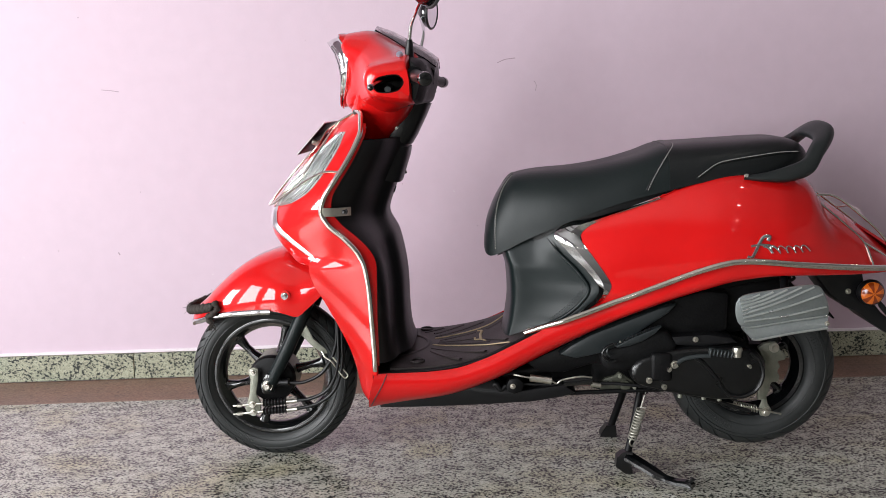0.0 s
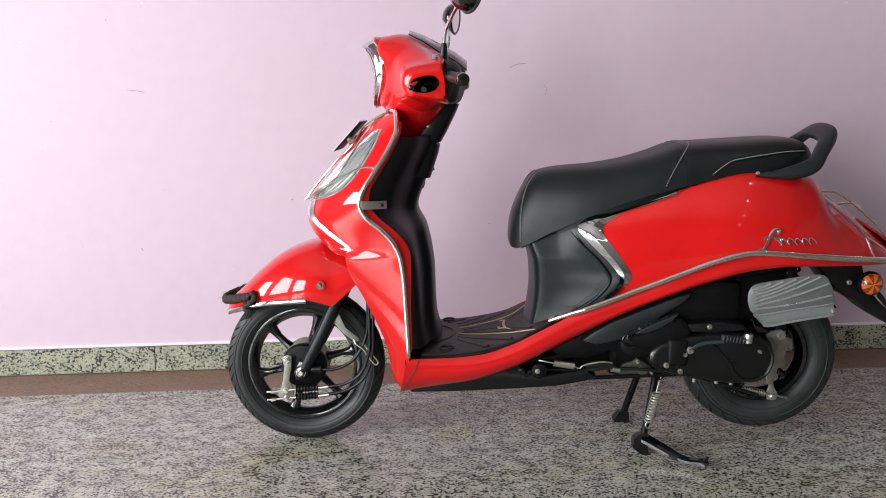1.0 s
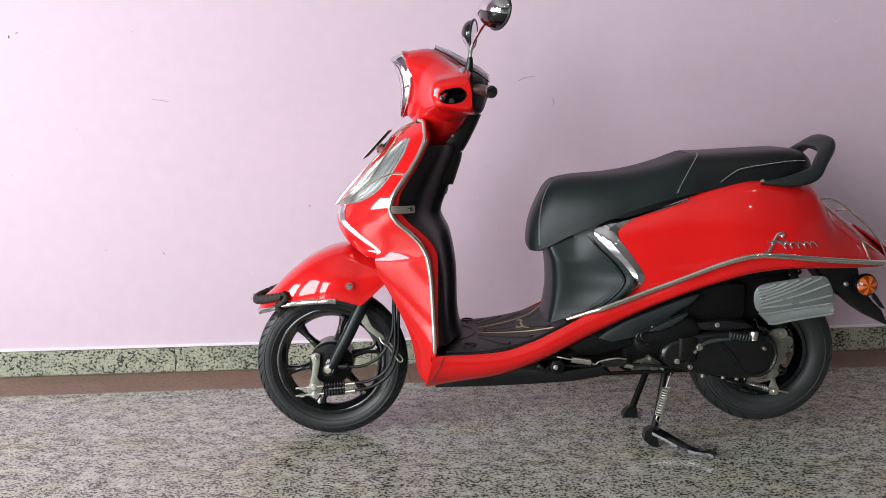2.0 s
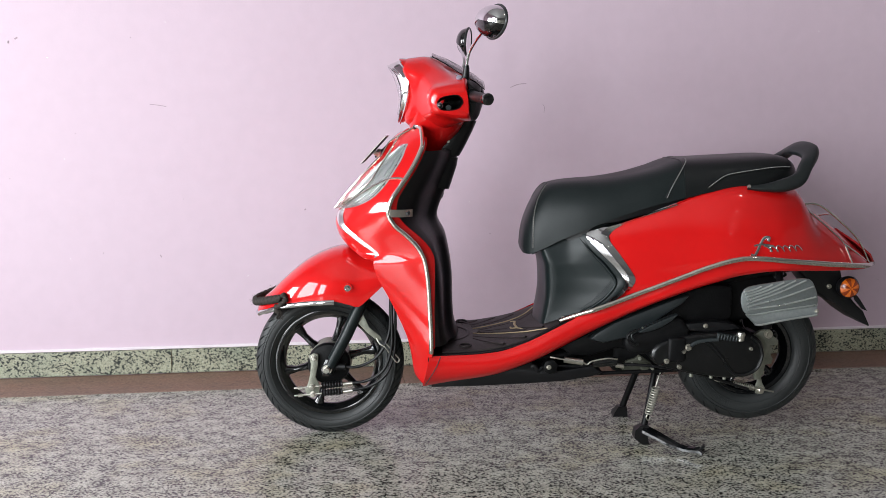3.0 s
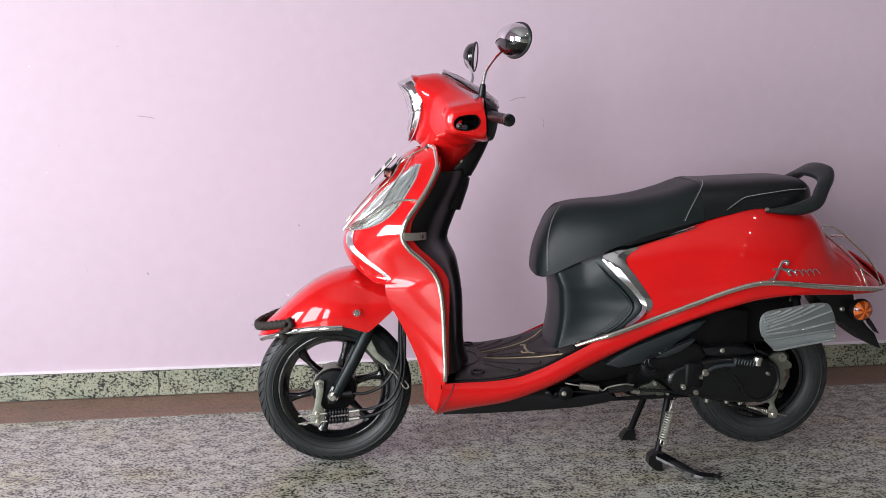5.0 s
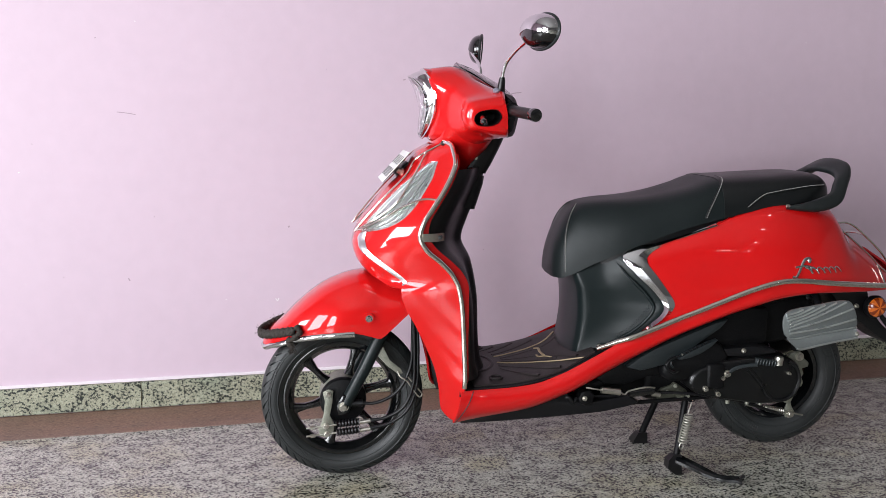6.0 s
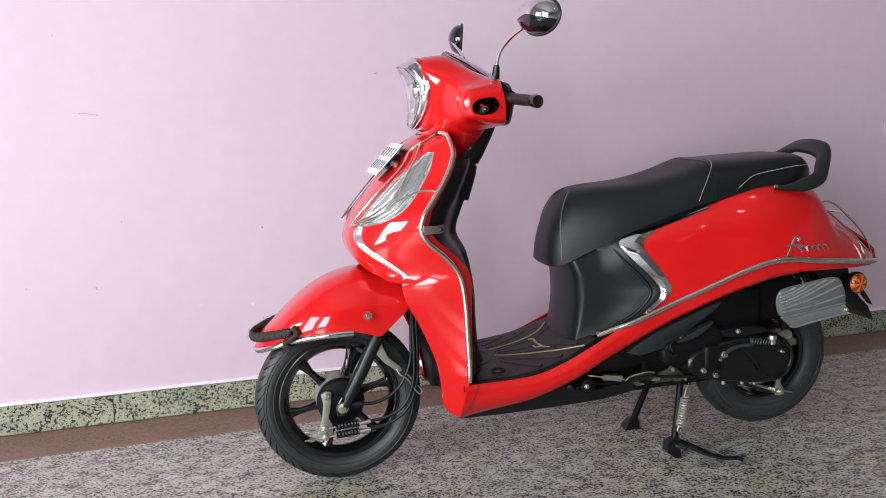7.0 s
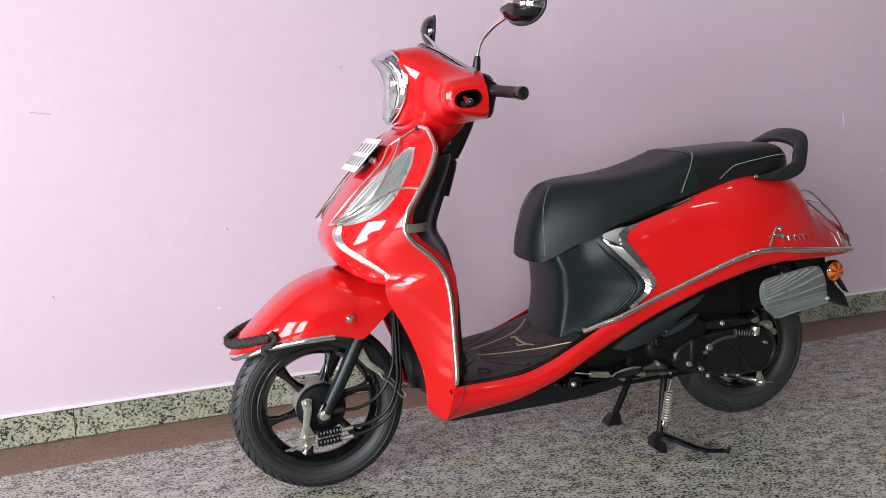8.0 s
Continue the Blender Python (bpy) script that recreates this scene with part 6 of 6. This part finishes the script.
# ---- passenger footplate of pressed aluminium ----
plate_out = [(1.211, 0.470), (1.213, 0.498), (1.224, 0.512), (1.30, 0.528), (1.385, 0.540), (1.408, 0.536), (1.420, 0.520), (1.433, 0.480), (1.430, 0.462), (1.30, 0.444), (1.240, 0.433), (1.222, 0.440)]
FY = -0.248
foot = part("footplate", prism([tuple(p) for p in spline(plate_out, 44, closed=True)], FY - 0.003, FY + 0.003, 0.002), ALU, scooter, "ribbed silver aluminium passenger footplate")
top_edge = spline([(1.232, 0.510), (1.30, 0.523), (1.385, 0.535), (1.408, 0.530), (1.418, 0.512), (1.428, 0.478)], 60)
# ribs and lip edges take a paler, smoother aluminium than the plate
for k in range(7):
    end = top_edge[57 - 8 * k]
    start = np.array((1.232 - 0.0022 * k, 0.449 + 0.0088 * k))
    mid_p = start * 0.5 + end * 0.5 + np.array((0.004, -0.004)) * (1 - 0.09 * k)
    p = spline([start, mid_p, end], 20)
    part("rib", tube(np.column_stack([p[:, 0], np.full(20, FY - 0.0036), p[:, 1]]), 0.0026, 8, 0.0046), ALUPALE, foot)
lip = np.array([[(x + 0.022 * q * k, FY - 0.002 - 0.016 * math.sin(q * math.pi / 2), z - 0.027 * q) for q in np.linspace(0, 1, 6)] for x, z, k in ((1.226, 0.436, 1), (1.242, 0.434, 0.8), (1.30, 0.443, 0.3), (1.36, 0.453, 0), (1.431, 0.463, -0.2))])
part("lip", sheet(lip, 0.004, inward=(1.3, 0, 0.42)), ALU, foot, "folded lower lip of the footplate")
part("lip_bead", tube(spline([tuple(r[-1]) for r in lip], 24), 0.003, 8), ALUPALE, foot)
part("lip_fold", tube(spline([tuple(r[0] - (0, 0.003, 0)) for r in lip], 24), 0.0026, 8), ALUPALE, foot)
part("plate_stay", tube([(1.33, -0.24, 0.50), (1.345, -0.18, 0.54), (1.36, -0.12, 0.55)], 0.01, 10), BLACK, foot)
part("bolt", bolt((1.425, FY - 0.016, 0.448), (1.425, FY - 0.024, 0.446), 0.004), ZINC, foot)

# ---- centre stand ----
stand = part("centre_stand", joined(tube(spline([(1.015, -0.075, 0.225), (1.000, -0.090, 0.15), (0.985, -0.106, 0.08), (0.975, -0.116, 0.045)], 20), 0.0098, 12),
             tube(spline([(1.015, 0.085, 0.225), (0.995, 0.105, 0.15), (0.97, 0.135, 0.05), (0.962, 0.143, 0.018)], 20), 0.0105, 12),
             tube([(1.018, -0.11, 0.225), (1.018, 0.11, 0.225)], 0.013, 12)), MATT, scooter, "black enamelled centre stand")
pad = lambda spec: rings([np.array([(x - a, y - b, z), (x + a, y - b, z), (x + a, y + b, z), (x - a, y + b, z)]) for x, y, z, a, b in spec])
part("foot_pad", pad(((0.964, 0.142, 0.034, 0.014, 0.014), (0.958, 0.146, 0.012, 0.022, 0.02), (0.956, 0.147, 0.0, 0.024, 0.022))), STANDBLACK, stand)
part("foot_pad", pad(((0.976, -0.117, 0.058, 0.013, 0.012), (0.966, -0.121, 0.046, 0.020, 0.016), (0.964, -0.123, 0.022, 0.021, 0.017), (0.974, -0.124, 0.008, 0.014, 0.014), (0.980, -0.124, 0.0, 0.010, 0.012))), STANDBLACK, stand)
arm_line = spline([(0.978, -0.125, 0.046), (1.01, -0.155, 0.036), (1.05, -0.190, 0.022), (1.080, -0.218, 0.019), (1.115, -0.246, 0.024), (1.122, -0.252, 0.020)], 26)
arm_w = np.interp(np.linspace(0, 1, 26), [0, 0.45, 0.6, 1], [0.015, 0.013, 0.009, 0.010])
tread = []
for p, w in zip(arm_line, arm_w):
    side_v = np.array((0.66, 0.75, 0)) * w * 1.25
    deep = 0.55 * w
    tread.append(np.array([p - side_v + (0, 0, deep * 0.2), p - side_v * 0.55 + (0, 0, deep), p + side_v * 0.6 + (0, 0, deep * 1.25), p + side_v + (0, 0, deep * 0.7), p + side_v - (0, 0, 0.004), p - side_v - (0, 0, 0.007)]))
part("tread_arm", rings(tread), GLOSS, stand, "flat black stand tread", 25)
part("tread_toe", rod((1.115, -0.244, 0.026), (1.122, -0.252, 0.040), 0.005, 8), STANDBLACK, stand)
sp = [(1.012 - 0.026 * q + 0.0112 * math.cos(q * 22 * math.pi), -0.108 - 0.024 * q + 0.0112 * math.sin(q * 22 * math.pi), 0.174 - 0.076 * q) for q in np.linspace(0, 1, 260)]
part("spring", tube(sp, 0.0023, 6), SPRING, stand, "zinc return spring")
part("spring_hook", tube(spline([(1.012, -0.102, 0.174), (1.018, -0.105, 0.20), (1.024, -0.110, 0.225), (1.032, -0.112, 0.236), (1.035, -0.110, 0.222)], 20), 0.0022, 8), ZINC, stand)
part("spring_hook", tube(spline([(0.986, -0.126, 0.098), (0.980, -0.128, 0.084), (0.987, -0.126, 0.074), (0.994, -0.123, 0.084)], 16), 0.0022, 8), ZINC, stand)

# ---- braided cord tied round the tip of the mudguard: a thing of its own ----
cord_path = spline([(-0.135, -0.112, 0.455), (-0.165, -0.097, 0.448), (-0.195, -0.074, 0.440), (-0.222, -0.040, 0.432), (-0.232, 0.0, 0.43), (-0.222, 0.040, 0.432), (-0.195, 0.074, 0.440), (-0.150, 0.104, 0.452)], 120)
d = np.linspace(0, 1, 120)
strands = []
for ph in (0, 2.09, 4.19):
    off = np.stack([0 * d, 0.0055 * np.cos(d * 90 + ph), 0.0065 * np.sin(d * 90 + ph)], 1)
    strands.append(tube(cord_path + off, 0.0068 + 0.001 * np.sin(d * 200 + ph), 8))
knot = tube(spline([(-0.128, -0.115, 0.470), (-0.118, -0.122, 0.455), (-0.135, -0.118, 0.435), (-0.15, -0.108, 0.425), (-0.138, -0.112, 0.41)], 30), 0.008 + 0.002 * np.sin(np.linspace(0, 30, 30)), 8)
cord = tagged(part("braided_cord", joined(*strands, knot), ROPE, None, "", 60), "dark braided hair cord tied round the front mudguard tip", "cord")
rnd = random.Random(4)
hairs = []
for k in range(90):
    q = cord_path[rnd.randrange(4, 116)]
    v = np.array([rnd.uniform(-1, 1), rnd.uniform(-1, 1), rnd.uniform(-1, 1)])
    v /= np.linalg.norm(v)
    hairs.append(tube([q + v * 0.008, q + v * 0.013 + (0, 0, 0.001), q + v * rnd.uniform(0.016, 0.022)], 0.0004, 4))
tassel = [tube(spline([(-0.14, -0.113, 0.425), (-0.138 + rnd.uniform(-0.006, 0.006), -0.115, 0.412), (-0.138 + rnd.uniform(-0.012, 0.012), -0.115 + rnd.uniform(-0.008, 0.004), 0.395 + rnd.uniform(-0.006, 0.01))], 6), 0.0008, 4) for _ in range(26)]
tagged(part("loose_hair", joined(*hairs, *tassel), ROPE, cord, "frayed loose hair"), "", "", "", "stuff")
cord.matrix_world = pose(0, 0, 0, 0, 0, -4.3)

# ---- small marks on the wall ----
CHIP = mat("bare_plaster_chip", (0.83, 0.78, 0.80), 0.85, vary=0.1, scale=80)
SCUFF = mat("grey_scuff", (0.40, 0.30, 0.35), 0.8, vary=0.2, scale=80)


def mark(name, pts, r, material, label):
    """A shallow scratch or chip that lies in the wall's face; x along the wall, z up."""
    p = spline(pts, 14)
    ob = part(name, tube(np.column_stack([p[:, 0], np.full(14, -0.0002), p[:, 1]]), r, 6, 0.0006, up=(0, 0, 1)), material, wall_north, label)
    return ob


mark("scratch", [(0.695, 1.114), (0.725, 1.126), (0.759, 1.130)], 0.0016, SCUFF, "thin grey scratch")
mark("scratch", [(0.826, 1.05), (0.834, 1.036), (0.832, 1.015)], 0.0009, SCUFF, "thin grey scratch")
mark("chip", [(-0.120, 0.640), (-0.116, 0.636)], 0.0035, SCUFF, "small dark chip")
mark("chip", [(-0.676, 0.468), (-0.671, 0.458)], 0.0022, SCUFF, "small dark chip")
mark("chip", [(-0.170, 0.375), (-0.163, 0.367), (-0.158, 0.376)], 0.0018, CHIP, "small pale chip in the paint")
mark("chip", [(-1.184, 1.262), (-1.183, 1.272)], 0.004, SCUFF, "small grey chip")
mark("chip", [(-1.160, 1.278), (-1.150, 1.284)], 0.003, SCUFF, "small grey chip")
mark("scratch", [(-0.690, 1.043), (-0.66, 1.040), (-0.63, 1.035)], 0.0012, SCUFF, "faint scratch")
mark("scratch", [(2.650, 0.948), (2.656, 0.92), (2.659, 0.893)], 0.003, CHIP, "pale scrape in the paint")
mark("scratch", [(2.897, 0.690), (2.902, 0.672)], 0.003, CHIP, "pale scrape in the paint")
mark("chip", [(0.303, 1.168), (0.312, 1.171)], 0.002, SCUFF, "small grey chip")
rnd = random.Random(9)
for _ in range(26):
    mx, mz = rnd.uniform(-1.5, 2.9), rnd.uniform(0.16, 1.5)
    mark("chip", [(mx, mz), (mx + rnd.uniform(-0.006, 0.006), mz + rnd.uniform(-0.004, 0.004))], rnd.uniform(0.0008, 0.0016), rnd.choice((SCUFF, CHIP)), "tiny speck in the paint")
edge_bm = bmesh.new()
rowv = []
for k in range(257):
    x = -3.6 + 12.8 * k / 256
    dz, dy = 0.0035 * noise.noise((x * 9, 0, 0)), 0.004 * noise.noise((x * 13, 4, 0))
    rowv.append([edge_bm.verts.new(v) for v in ((x, 0.001, 0.106 + dz), (x, -0.005 + dy * 0.4, 0.102 + dz * 0.6), (x, -0.012 + dy * 0.6, 0.0975), (x, -0.010, 0.0962), (x, 0.001, 0.0962))])
for a, b in zip(rowv, rowv[1:]):
    for k in range(4):
        edge_bm.faces.new((a[k], b[k], b[k + 1], a[k + 1]))
PUTTY = mat("white_putty", (0.80, 0.74, 0.77), 0.7, vary=0.06, scale=30, bump=0.3, bscale=120)
part("plaster_edge", edge_bm, PUTTY, wall_north, "uneven plaster edge above the skirting")

# ---- floor slabs, skirting and border, piece by piece ----
pieces("granite_piece", baseboard, [-3.6, -1.95, -0.647, 0.55, 1.60, 2.85, 4.1, 5.4, 6.7, 8.0, 9.2], -0.020, -0.002, 0.001, 0.096, SKIRT)
pieces("granite_strip", trim, [-3.6, -1.75, 0.25, 1.5, 3.6, 5.4, 7.3, 9.2], -0.264, -0.021, -0.04, 0.0, BORDER)
for ya, yb in ((-2.95, -0.266), (-5.6, -2.95), (-8.2, -5.6), (-18.2, -8.2)):
    pieces("granite_slab", floor, [-3.6, -2.33, 0.47, 3.27, 6.07, 9.2], ya, yb, -0.04, 0.0, FLOOR, 0.0005, 0.0002, WALL_AT)
